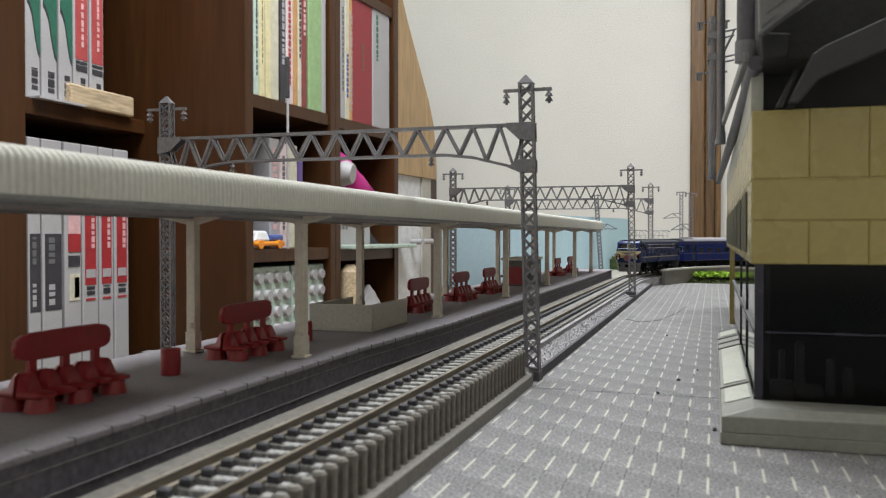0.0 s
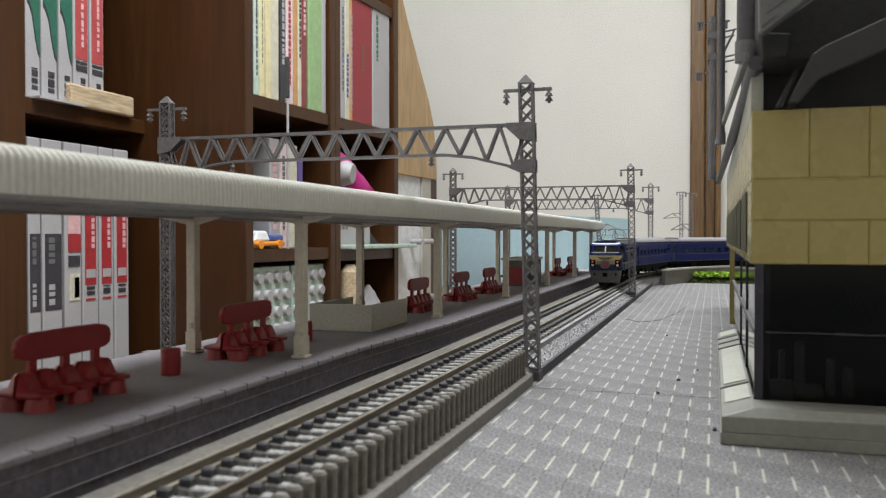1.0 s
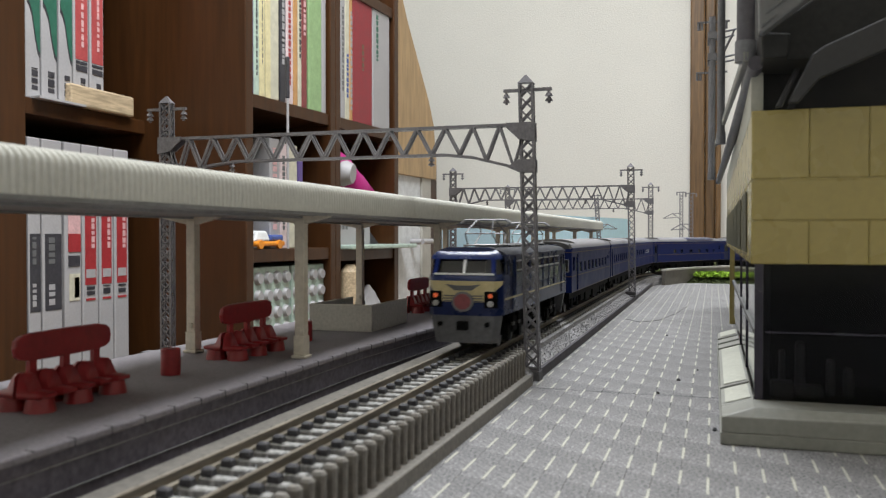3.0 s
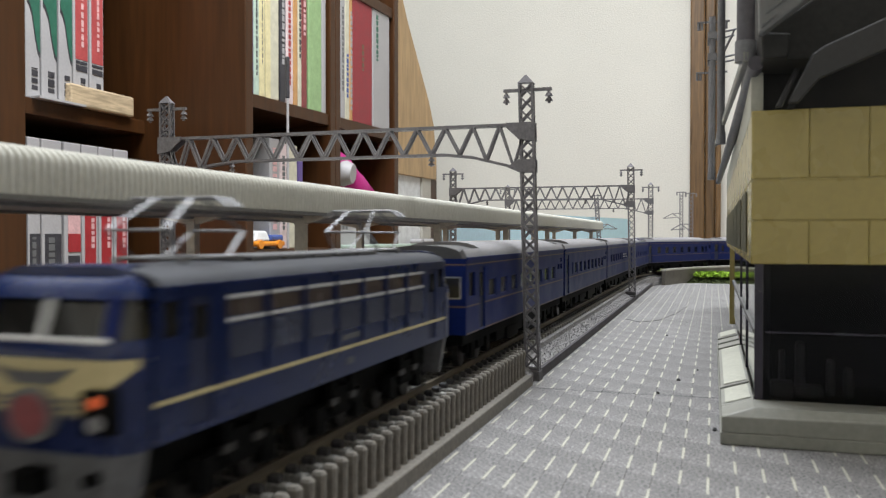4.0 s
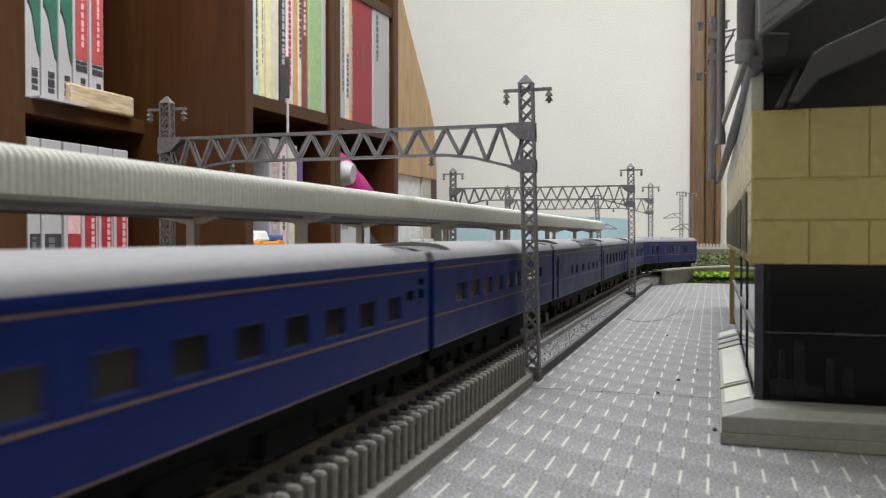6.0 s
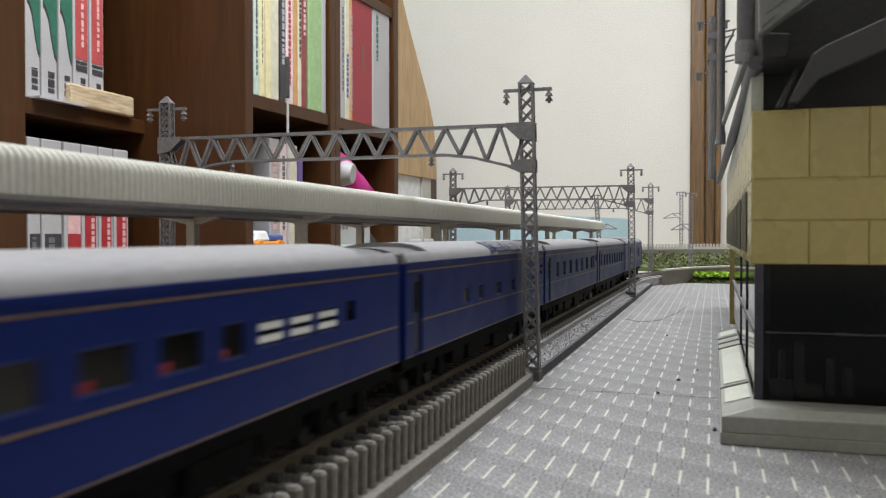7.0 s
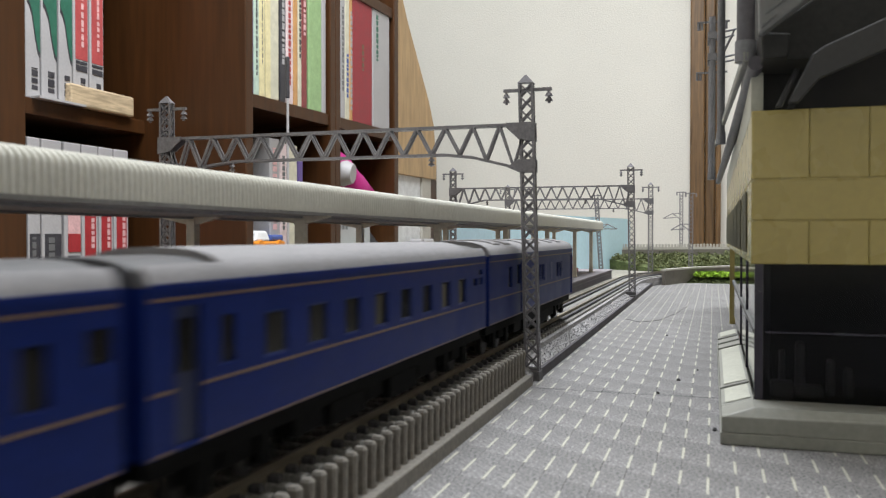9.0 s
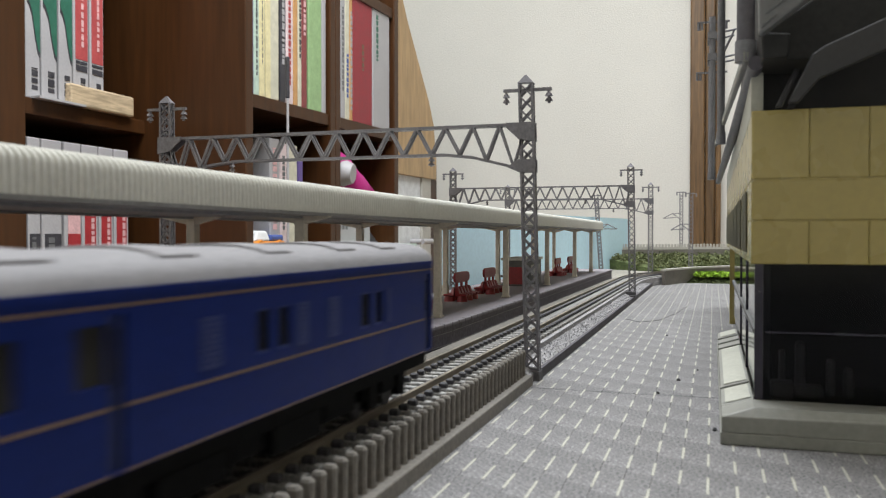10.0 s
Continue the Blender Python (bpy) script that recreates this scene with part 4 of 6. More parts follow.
            part("lower_lens", g, M_STEEL, h)
        if s < 0:
            g = G()
            g.tube((0, o + s * 0.0036, 0.0114), (0, o + s * 0.0048, 0.0114), 0.0027, 28)
            d = part("headboard", g, M_BGREY, t, "round red headboard with grey rim")
            g = G()
            g.tube((0, o + s * 0.0048, 0.0114), (0, o + s * 0.0050, 0.0114), 0.0021, 28)
            part("headboard_face", g, M_BOARD, d)
        g = G()
        g.box(-0.0012, 0.0012, o - s * .002, o + s * 0.006, 0.0046, 0.0062)
        part("coupler", g, M_BLACK, t)
        for x in (-0.0060, 0.0060):
            g = G()
            g.tube((x, o + s * 0.0030, 0.0056), (x, o + s * 0.0046, 0.0056), 0.0005, 8)
            part("air_hose", g, M_BLACK, t)
            g = G()
            g.tube((x * 1.5, o + s * 0.0008, 0.0090), (x * 1.5, o + s * 0.0008, 0.0175), 0.00016, 6)
            part("handrail", g, M_PANTO, t)
    for k in (-1, 1):
        for i, (a, b, c, d) in enumerate(holes):
            p = G()
            p.box(k * (W - 0.0003) - 0.0001, k * (W - 0.0003) + 0.0001, a, b, c, d)
            if i < 9:
                part("window", p, M_LOCOWIN if i < 7 else M_COACHGLASS, t)
            else:
                q = part("cab_door", p, M_BLUED, t)
                p = G()
                p.box(k * (W - 0.0001) - 0.0001, k * (W - 0.0001) + 0.0001, a + 0.0009, b - 0.0009, 0.0178, 0.0214)
                part("door_window", p, M_COACHGLASS, q)
        for i in range(7):
            p = G()
            c = first + i * pitch + 0.0008
            p.box(k * W - 0.0001, k * W + 0.00012, c, c + 0.0082, 0.0147, 0.0186)
            q = part("grille", p, M_LOCOGRILLE, t)
            for j in range(5):
                p = G()
                z = 0.0151 + j * 0.0007
                p.box(k * W - 0.0001, k * W + 0.00020, c + 0.0004, c + 0.0078, z, z + 0.0003)
                part("louvre", p, M_LOCOGRILLE, q)
            p = G()
            c = first + i * pitch - 0.0007
            p.box(k * W - 0.0001, k * W + 0.0003, c, c + 0.0006, 0.0124, 0.0232)
            part("pilaster", p, M_LOCOBLUE, t)
            for z in (0.0190, 0.0217):
                p = G()
                p.box(k * W - 0.0001, k * W + 0.00016, first + i * pitch + 0.0001, first + i * pitch + 0.0092, z, z + 0.00046)
                part("silver_trim", p, M_TRIM, t)
        p = G()
        p.box(k * W - 0.00008, k * W + 0.00008, 0.001, L - 0.001, 0.0116, 0.0121)
        part("cream_stripe", p, M_LOCOCREAM, t)
        p = G()
        p.box(k * W - 0.00008, k * W + 0.00012, L * .5 - 0.0034, L * .5 + 0.0034, 0.0131, 0.0139)
        part("number_bar", p, M_LOCOGREY, t)
        p = G()
        p.box(k * W - 0.00008, k * W + 0.00008, L * .5 - 0.0012, L * .5 + 0.0012, 0.0092, 0.0102)
        part("lettering_bar", p, M_LOCOGREY, t)
        p = G()
        p.box(k * W - 0.0002, k * W + 0.0002, 0.002, L - 0.002, z1 - 0.0004, z1)
        part("gutter", p, M_LOCOBLUE, t)
    g = G()
    pr = [(W, z1), (W * .95, z1 + 0.0007), (W * .82, z1 + 0.0013), (W * .55, z1 + 0.0018), (-W * .55, z1 + 0.0018), (-W * .82, z1 + 0.0013), (-W * .95, z1 + 0.0007), (-W, z1)]
    g.extrude_y(pr, 0.002, L - 0.002)
    part("roof", g, M_LOCOROOF, t, smooth=40)
    for i in range(5):
        g = G()
        y = 0.029 + i * 0.0088
        g.box(-0.0048, 0.0048, y, y + 0.0076, z1 + 0.0016, z1 + 0.0026)
        part("roof_gear", g, M_ROOFDARK, t, bevel=0.0003)
    for y in (0.020, L - 0.020):
        pantograph(y, z1 + 0.0017, t)
    g = G()
    g.box(-0.006, 0.006, 0.004, L - 0.004, 0.0036, 0.0075)
    part("underframe", g, M_BLACK, t)
    for y in (0.020, L / 2, L - 0.020):
        bogie(t, y)
        for k in (-1, 1):
            for q in (-0.0035, 0.0035):
                g = G()
                g.box(k * 0.0082 - 0.0003, k * 0.0082 + 0.0003, y + q - 0.0012, y + q + 0.0012, 0.0042, 0.0049)
                part("spring_cover", g, M_WHEEL, t)
                g = G()
                g.box(k * 0.0079 - 0.0005, k * 0.0079 + 0.0005, y + q - 0.0007, y + q + 0.0007, 0.0036, 0.0068)
                part("spring_hanger", g, M_BLACK, t)
    return t, L


LOCO_REAR = 0.0098


def pantograph(y, z, parent):
    """Base frame on the roof, two pairs of folding arms and a collector head on top."""
    r = 0.00019
    g = G()
    for x in (-0.0042, 0.0042):
        g.tube((x, y - 0.006, z + 0.0008), (x, y + 0.006, z + 0.0008), r * 1.4, 6)
    for k in (-1, 1):
        g.tube((-0.0042, y + k * 0.006, z + 0.0008), (0.0042, y + k * 0.006, z + 0.0008), r * 1.4, 6)
    p = part("pantograph", g, M_PANTO, parent)
    for x in (-0.0042, 0.0042):
        for k in (-1, 1):
            g = G()
            g.tube((x, y + k * 0.006, z), (x, y + k * 0.006, z + 0.001), r * 2.5, 6)
            part("insulator", g, M_PANTO, p)
            g = G()
            g.tube((x, y + k * 0.0035, z + 0.0008), (x * .85, y + k * 0.0085, z + 0.0042), r, 6)
            part("lower_arm", g, M_PANTO, p)
            g = G()
            g.tube((x * .85, y + k * 0.0085, z + 0.0042), (x * .55, y + k * 0.0012, z + 0.0082), r, 6)
            part("upper_arm", g, M_PANTO, p)
    for k in (-1, 1):
        g = G()
        g.tube((-0.0036, y + k * 0.0085, z + 0.0042), (0.0036, y + k * 0.0085, z + 0.0042), r, 6)
        part("cross_tube", g, M_PANTO, p)
        g = G()
        c = y + k * 0.0012
        for a, b in (((-0.0072, 0.0070), (-0.0056, 0.0082)), ((-0.0056, 0.0082), (0.0056, 0.0082)), ((0.0056, 0.0082), (0.0072, 0.0070))):
            g.tube((a[0], c, z + a[1]), (b[0], c, z + b[1]), r * 1.25, 6)
        part("collector_bar", g, M_PANTO, p)


SHORT = 0.916


def shorten(t):
    """Draws a vehicle in along its length and brings body and running gear to their heights over the rails."""
    for o in t.children_recursive:
        for v in o.data.vertices:
            z = v.co.z
            v.co.y *= SHORT
            v.co.z = 0.00244 + SHORT * z if z > BODY_Z0 else z * (0.00244 + SHORT * BODY_Z0) / BODY_Z0


TRAIN = []   # thing, length, distance of its front behind the loco's rear joint
lo, ll = loco()
shorten(lo)
TRAIN.append((lo, ll * SHORT, -(LOCO_L + LOCO_REAR) * SHORT))
for i, (st, lab) in enumerate((("brake", "deep blue sleeping car with gold lines behind the locomotive"),
                               ("sleeper", "deep blue sleeping car with gold lines and small windows"),
                               ("dining", "deep blue dining car with large windows and white blinds"),
                               ("lounge", "deep blue lounge car with curved roof windows"),
                               ("single", "deep blue sleeping car with tall widely spaced windows"),
                               ("double", "deep blue sleeping car with tall curtained windows"),
                               ("van", "deep blue generator van with ribbed roof at the train's end"))):
    c, cl = coach(st, lab)
    shorten(c)
    TRAIN.append((c, cl * SHORT, (0.0042 + i * 0.134) * SHORT))

# way of the joint behind the locomotive, every half second
JOINT = [0.735, 0.662, 0.587, 0.511, 0.4375, 0.3682, 0.3014, 0.2336, 0.164, 0.0925, 0.0256, -0.0353, -0.1026, -0.1708, -0.2402, -0.3197, -0.3985, -0.4751, -0.5534, -0.6339, -0.714]


def joint(t):
    i = min(int(t * 2), 19)
    a = t * 2 - i
    return JOINT[i] * (1 - a) + JOINT[i + 1] * a


def train_rows(length, off, inset=0.02):
    rows = []
    for k in range(41):
        t = k * 0.25
        s = joint(t) + off
        xa, ya, _ = path(s + inset)
        xb, yb, _ = path(s + length - inset)
        h = math.atan2(-(xb - xa), yb - ya)
        c, q = math.cos(h), math.sin(h)
        rows.append((t, pose(xa + q * inset, ya - c * inset, RAIL_Z, 0, 0, math.degrees(h))))
    return rows


# ---- station building ----
PLATE_A = [(0.0070, 0.0801), (0.0188, 0.0801), (0.0079, 0.0719), (0.0072, 0.0722)]
PLATE_BOX = [(0.0077, 0.0732), (0.0125, 0.0728), (0.0121, 0.0688), (0.0080, 0.0687)]
PLATE_B = [(0.0077, 0.0739), (0.0084, 0.0741), (0.0169, 0.0796), (0.0305, 0.0836), (0.0305, 0.0753), (0.0185, 0.0707), (0.0170, 0.0689), (0.0082, 0.0693)]
PLATE_C = [(0.0120, 0.0606), (0.0158, 0.0687), (0.0177, 0.0700), (0.0400, 0.0796), (0.0400, 0.0740), (0.0170, 0.0646), (0.0136, 0.0606)]
PLATE_D = [(0.0107, 0.0616), (0.0141, 0.0688), (0.0149, 0.0684), (0.0119, 0.0616)]


def building():
    t = thing("station_building", pose(0, 0, 0), "tan block station building with dark glass ground floor and grey skirting", "building")
    bx, by, x1, y1 = 0.0069, 0.1700, 0.12, 0.48
    # tan upper storey: backing wall and proud blocks
    g = G()
    g.box(bx + 0.0003, x1, by + 0.0003, by + 0.004, 0.0327, 0.0614)
    g.box(bx + 0.0003, bx + 0.004, by + 0.004, y1, 0.0327, 0.0614)
    wall = part("upper_wall", g, M_TAN, t)
    rows = ((0.0327, 0.0408, 0.0), (0.0410, 0.0485, 0.5), (0.0488, 0.0617, 0.0))
    w = 0.01008
    for z0, z1, sh in rows:
        n = 11
        g = G()
        g.box(0.00005, w - 0.00005, 0.0, 0.001, z0, z1)
        me = g.mesh("tan_block", M_TANB)
        for i in range(n):
            a = bx + i * w
            if sh and i % 3:
                continue
            if sh:
                q = G()
                q.box(0.00005, 3 * w - 0.00005, 0.0, 0.001, z0, z1)
                me = q.mesh("tan_block", M_TANB)
            b = part("tan_block", me, None, wall, at=pose(a, by, 0))
            m = b.modifiers.new("bevel", "BEVEL")
            m.width, m.segments = 0.00022, 2
        g = G()
        g.box(0.0, 0.001, 0.0001, 0.0299, z0, z1)
        me = g.mesh("tan_block", M_TANB)
        for i in range(10):
            part("tan_block", me, None, wall, at=pose(bx, by + 0.0012 + i * 0.0305, 0))
    # side windows in the upper storey
    for i in range(7):
        g = G()
        g.box(bx - 0.0002, bx + 0.0002, by + 0.022 + i * 0.04, by + 0.042 + i * 0.04, 0.0345, 0.0475)
        f = part("window", g, M_SIDEPANE, t)
        f.visible_shadow = False
        g = G()
        for a in (0.0, 0.0096, 0.0192):
            g.box(bx - 0.0005, bx + 0.0003, by + 0.022 + i * 0.04 + a, by + 0.0228 + i * 0.04 + a, 0.0345, 0.0475)
        part("mullion", g, M_SKIRT, f)
    # ground storey: dark frames, glass, inside
    gx, gy = bx + 0.0007, by + 0.0010
    for a, b, c, d in ((gx, gx + 0.0015, gy, gy + 0.0015), (gx, gx + 0.0012, gy + 0.045, gy + 0.0465), (gx, gx + 0.0012, gy + 0.09, gy + 0.0915), (x1 - 0.0015, x1, gy, gy + 0.0015)):
        g = G()
        g.box(a, b, c, d, 0.0062, 0.0327)
        part("corner_frame", g, M_FRAME, t)
    g = G()
    g.box(gx + 0.0016, x1 - 0.0016, gy + 0.0003, gy + 0.0006, 0.0066, 0.0327)
    part("front_glass", g, M_SMOKED, t)
    g = G()
    g.box(gx + 0.0003, gx + 0.0006, gy + 0.0016, gy + 0.19, 0.0066, 0.0327)
    part("side_glass", g, M_SMOKED, t)
    g = G()
    g.box(gx - 0.0002, gx + 0.0009, gy + 0.0016, gy + 0.19, 0.0192, 0.0202)
    part("transom", g, M_BGREY, t)
    g = G()
    g.box(gx + 0.002, x1, gy - 0.00005, gy + 0.0003, 0.0196, 0.0199)
    part("front_transom", g, M_FRAME, t)
    # near-black inner block and floor stand in for the unlit room behind glass
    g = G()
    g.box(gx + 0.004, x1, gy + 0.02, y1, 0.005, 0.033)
    part("inner_wall", g, M_INSHADE, t)
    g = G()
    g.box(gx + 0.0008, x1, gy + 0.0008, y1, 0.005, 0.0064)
    part("inner_floor", g, M_INSHADE, t)
    for a, b, z, d in ((0.0108, 0.0150, 0.0098, 0.004), (0.0152, 0.0205, 0.0088, 0.006), (0.0128, 0.0140, 0.0150, 0.010), (0.0215, 0.0230, 0.0135, 0.009), (0.0245, 0.0262, 0.0120, 0.008), (0.0160, 0.0178, 0.0165, 0.012)):
        g = G()
        g.box(a, b, gy + d, gy + d + 0.004, 0.0064, z)
        part("fitting", g, M_KIOSK, t, bevel=0.0006)
    g = G()
    g.box(bx, bx + 0.0022, 0.384, 0.3875, 0.0, 0.0327)
    part("column", g, M_TAN, t)
    # skirting: plinth, sloped panels along the side, front slab
    g = G()
    g.box(0.0014, x1, 0.1612, 0.30, 0.0, 0.0022)
    part("plinth", g, M_SKIRT, t, bevel=0.0002)
    g = G()
    g.loft([[(0.0016, 0.1614, 0.0022), (x1, 0.1614, 0.0022), (x1, 0.171, 0.0022), (0.0016, 0.171, 0.0022)],
            [(0.0016, 0.1614, 0.0051), (x1, 0.1614, 0.0062), (x1, 0.171, 0.0062), (0.0016, 0.171, 0.0051)],
            [(0.0072, 0.1628, 0.0068), (x1, 0.1628, 0.0068), (x1, 0.1712, 0.0068), (0.0072, 0.1712, 0.0068)]])
    part("skirt_front", g, M_SKIRT, t, bevel=0.0002)
    for a, b in ((0.1718, 0.1905), (0.1930, 0.2560), (0.2600, 0.2680), (0.2720, 0.2800), (0.2840, 0.30)):
        g = G()
        g.loft([[(0.0016, a, 0.0022), (0.0076, a, 0.0022), (0.0076, b, 0.0022), (0.0016, b, 0.0022)],
                [(0.0016, a, 0.0050), (0.0076, a, 0.0068), (0.0076, b, 0.0068), (0.0016, b, 0.0050)]])
        p = part("skirt_panel", g, M_SKIRT, t, bevel=0.0002)
        if b - a > 0.01:
            g = G()
            g.loft([[(0.0024, a + 0.0016, 0.0054), (0.0070, a + 0.0016, 0.00675), (0.0070, b - 0.0016, 0.00675), (0.0024, b - 0.0016, 0.0054)],
                    [(0.0024, a + 0.0016, 0.00548), (0.0070, a + 0.0016, 0.00683), (0.0070, b - 0.0016, 0.00683), (0.0024, b - 0.0016, 0.00548)]])
            part("inset", g, M_SKIRTL, p)
    # near-black block painting the roof space's shade, overhanging stair flights above it
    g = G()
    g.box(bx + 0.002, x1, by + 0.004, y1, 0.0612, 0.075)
    part("roof_space", g, M_INSHADE, t)
    g = G()
    g.box(0.0068, 0.0090, 0.1725, y1, 0.0612, 0.0700)
    part("attic_panel", g, M_SKIRTL, t)

    def flight(name, y, th, x0, z0, x1_, z1_, drop, mat):
        g = G()
        pts = [(x0, z0), (x1_, z1_), (x1_, z1_ + drop), (x0, z0 + drop)]
        g.loft([[(x, y, z) for x, z in pts], [(x, y + th, z) for x, z in pts]])
        return part(name, g, mat, t, bevel=0.0003)
    def plate(name, y, th, pts, mat):
        g = G()
        g.loft([[(x, y, z) for x, z in pts], [(x, y + th, z) for x, z in pts]])
        return part(name, g, mat, t, bevel=0.0003)
    plate("stair_fascia", 0.150, 0.004, PLATE_A, M_BGREY)
    for j in range(3):
        flight("stair_rib", 0.1496, 0.0005, 0.0074 + j * 0.0008, 0.0726 + j * 0.0022, 0.0098 + j * 0.002, 0.0743 + j * 0.0030, 0.0004, M_BGREY)
    # from here the plates are coloured as shaded, unlike the plain grey fascia
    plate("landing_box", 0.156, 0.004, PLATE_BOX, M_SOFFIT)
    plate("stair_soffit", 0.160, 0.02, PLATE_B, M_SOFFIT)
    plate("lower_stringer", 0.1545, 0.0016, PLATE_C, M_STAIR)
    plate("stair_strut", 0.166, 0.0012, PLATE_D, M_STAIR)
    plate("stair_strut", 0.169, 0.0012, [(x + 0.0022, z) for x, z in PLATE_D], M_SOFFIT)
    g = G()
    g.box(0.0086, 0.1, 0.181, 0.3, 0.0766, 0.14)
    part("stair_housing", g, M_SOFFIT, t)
    # near-black board, shade under the stairs put into its colour
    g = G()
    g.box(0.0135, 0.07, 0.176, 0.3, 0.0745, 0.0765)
    part("soffit", g, M_INSHADE, t)
    # gutter, upper fascia, poles and their clamps along the facade
    g = G()
    g.tube((0.0074, 0.166, 0.0699), (0.0024, 0.470, 0.0667), 0.0014, 14)
    part("gutter", g, M_DARKPIPE, t, smooth=40)
    g = G()
    g.beam((0.0058, 0.171, 0.0722), (0.0010, 0.400, 0.0795), 0.0012, 0.0022)
    part("eaves_board", g, M_SKIRT, t, bevel=0.0003)
    for k, r, top, x, y, z in ((0.02, 0.0017, 0.13, 0.0058, 0.173, 0.0735), (0.42, 0.0013, 0.14, 0.0023, 0.300, 0.0710), (0.93, 0.0016, 0.1515, -0.0009, 0.460, 0.0692), (0.99, 0.0011, 0.128, -0.0018, 0.474, 0.0700)):
        g = G()
        g.tube((x, y, z - 0.001), (x, y, top), r, 14)
        p = part("pole", g, M_DARKPIPE if k < 0.1 else M_PIPE, t, smooth=40)
        g = G()
        g.tube((x, y, z - 0.002), (x, y, z + 0.002), r * 1.2, 14)
        part("clamp", g, M_PIPE, p, smooth=40)
        if k > 0.9:
            for zz in (0.142, 0.131):
                g = G()
                g.box(x - r * 1.4, x + r * 1.4, y - r * 1.4, y + r * 1.4, zz - 0.002, zz + 0.0015)
                part("clamp", g, M_PIPE, p)
            g = G()
            zt = top - 0.003
            g.box(x - 0.0075, x + 0.0085, y - 0.0006, y + 0.0006, zt, zt + 0.0009)
            for q in (-0.0068, -0.0052, 0.0068):
                g.tube((x + q, y, zt - 0.0035), (x + q, y, zt), 0.0007, 8)
            part("insulator_arm", g, M_PIPE, p)
            g = G()
            for zz in (0.1425, 0.1295):
                g.tube((x, y, zz), (x + 0.012, y, zz + 0.002), 0.0005, 8)
            g.tube((x + 0.004, y, 0.130), (x + 0.011, y, 0.1445), 0.0005, 8)
            part("bracket", g, M_PIPE, p)


building()


# ---- platform things ----
def bench(y):
    t = thing("platform_bench", pose(-0.0985, y, PLAT_Z), "dark red plastic double bench with backboard on the platform", "bench", "platform benches")
    g = G()
    h = 0.0118
    pts = []
    for k in range(16):
        a = 2 * math.pi * k / 16
        c, s = math.cos(a), math.sin(a)
        pts.append((0.0104 * math.copysign(abs(c) ** .35, c), 0.0095 + 0.0022 * math.copysign(abs(s) ** .6, s)))
    g.loft([[(-0.0005, u, z) for u, z in pts], [(0.0005, u, z) for u, z in pts]])
    part("backboard", g, M_RED, t, bevel=0.0002)
    for u in (-0.0069, 0.0, 0.0069):
        g = G()
        g.box(-0.0004, 0.0004, u - 0.0007, u + 0.0007, 0.0025, 0.0076)
        part("bracket", g, M_RED, t)
    for k in (-1, 1):
        for i in range(5):
            u = -0.0083 + i * 0.00415
            g = G()
            rings = []
            for z, x0, x1, w in ((0.0020, 0.0004, 0.0038, 0.0017), (0.0024, 0.0003, 0.0047, 0.0020), (0.0029, 0.0003, 0.0047, 0.0020), (0.0031, 0.0003, 0.0020, 0.0019), (0.0052, 0.0003, 0.0011, 0.0016), (0.0057, 0.0004, 0.0009, 0.0010)):
                rings.append([(k * x0, u - w, z), (k * x1, u - w * .75, z), (k * x1, u + w * .75, z), (k * x0, u + w, z)])
            g.loft(rings)
            part("seat", g, M_RED, t, smooth=60)
        for u in (-0.0080, 0.0, 0.0080):
            g = G()
            g.tube((k * 0.0026, u, 0.0), (k * 0.0026, u, 0.0022), 0.0023, 14, 0.0019)
            part("pedestal", g, M_RED, t, smooth=40)
    return t


for yy in (0.1093, 0.1645, 0.279, 0.332, 0.377, 0.557, 0.608):
    bench(yy)

b = thing("litter_bin", pose(-0.0979, 0.1360, PLAT_Z), "small dark red cylindrical litter bin on the platform", "litter bin")
g = G()
g.tube((0, 0, 0), (0, 0, 0.0050), 0.00185, 24)
part("drum", g, M_RED, b, smooth=40, bevel=0.00015)
b = thing("litter_bin", pose(-0.0975, 0.1905, PLAT_Z), "small dark red cylindrical litter bin beside a canopy post", "litter bin")
g = G()
g.tube((0, 0, 0), (0, 0, 0.0050), 0.0018, 24)
part("drum", g, M_RED, b, smooth=40, bevel=0.00015)


def stair_box():
    t = thing("stairwell_parapet", pose(0, 0, PLAT_Z), "grey plastic stairwell parapet box open at the top", "parapet")
    x0, x1, y0, y1, w, h = -0.1075, -0.0886, 0.2125, 0.2405, 0.0011, 0.0074
    for a in ((x0, x1, y0, y0 + w, 0, h), (x1 - w, x1, y0 + w, y1, 0, h), (x0, x0 + w, y0 + w, y1, 0, h), (x0 + w, x1 - w, y1 - w, y1, 0, h * .3)):
        g = G()
        g.box(*a)
        part("parapet_wall", g, M_STONE, t, bevel=0.0002)
    g = G()
    for i in range(5):
        g.box(x0 + w, x1 - w, y0 + w + i * 0.004, y0 + w + i * 0.004 + 0.0045, 0.0001, 0.0003 + i * 0.0002)
    part("stair_tread", g, M_STONE, t)


stair_box()


def kiosk():
    t = thing("platform_kiosk", pose(-0.0985, 0.448, PLAT_Z), "dark grey platform kiosk with flat roof", "kiosk")
    g = G()
    g.box(-0.007, 0.007, -0.0165, 0.0165, 0.0, 0.0135)
    part("cabin", g, M_KIOSK, t, bevel=0.0002)
    g = G()
    g.box(-0.0078, 0.0078, -0.0172, 0.0172, 0.0135, 0.0148)
    part("roof", g, M_STONE, t)
    g = G()
    g.box(-0.0066, 0.0052, -0.0169, -0.0165, 0.001, 0.0100)
    part("shutter", g, M_RED, t)
    g = G()
    g.box(0.0070, 0.0073, -0.011, 0.011, 0.0055, 0.0110)
    part("counter_window", g, M_STONE, t)


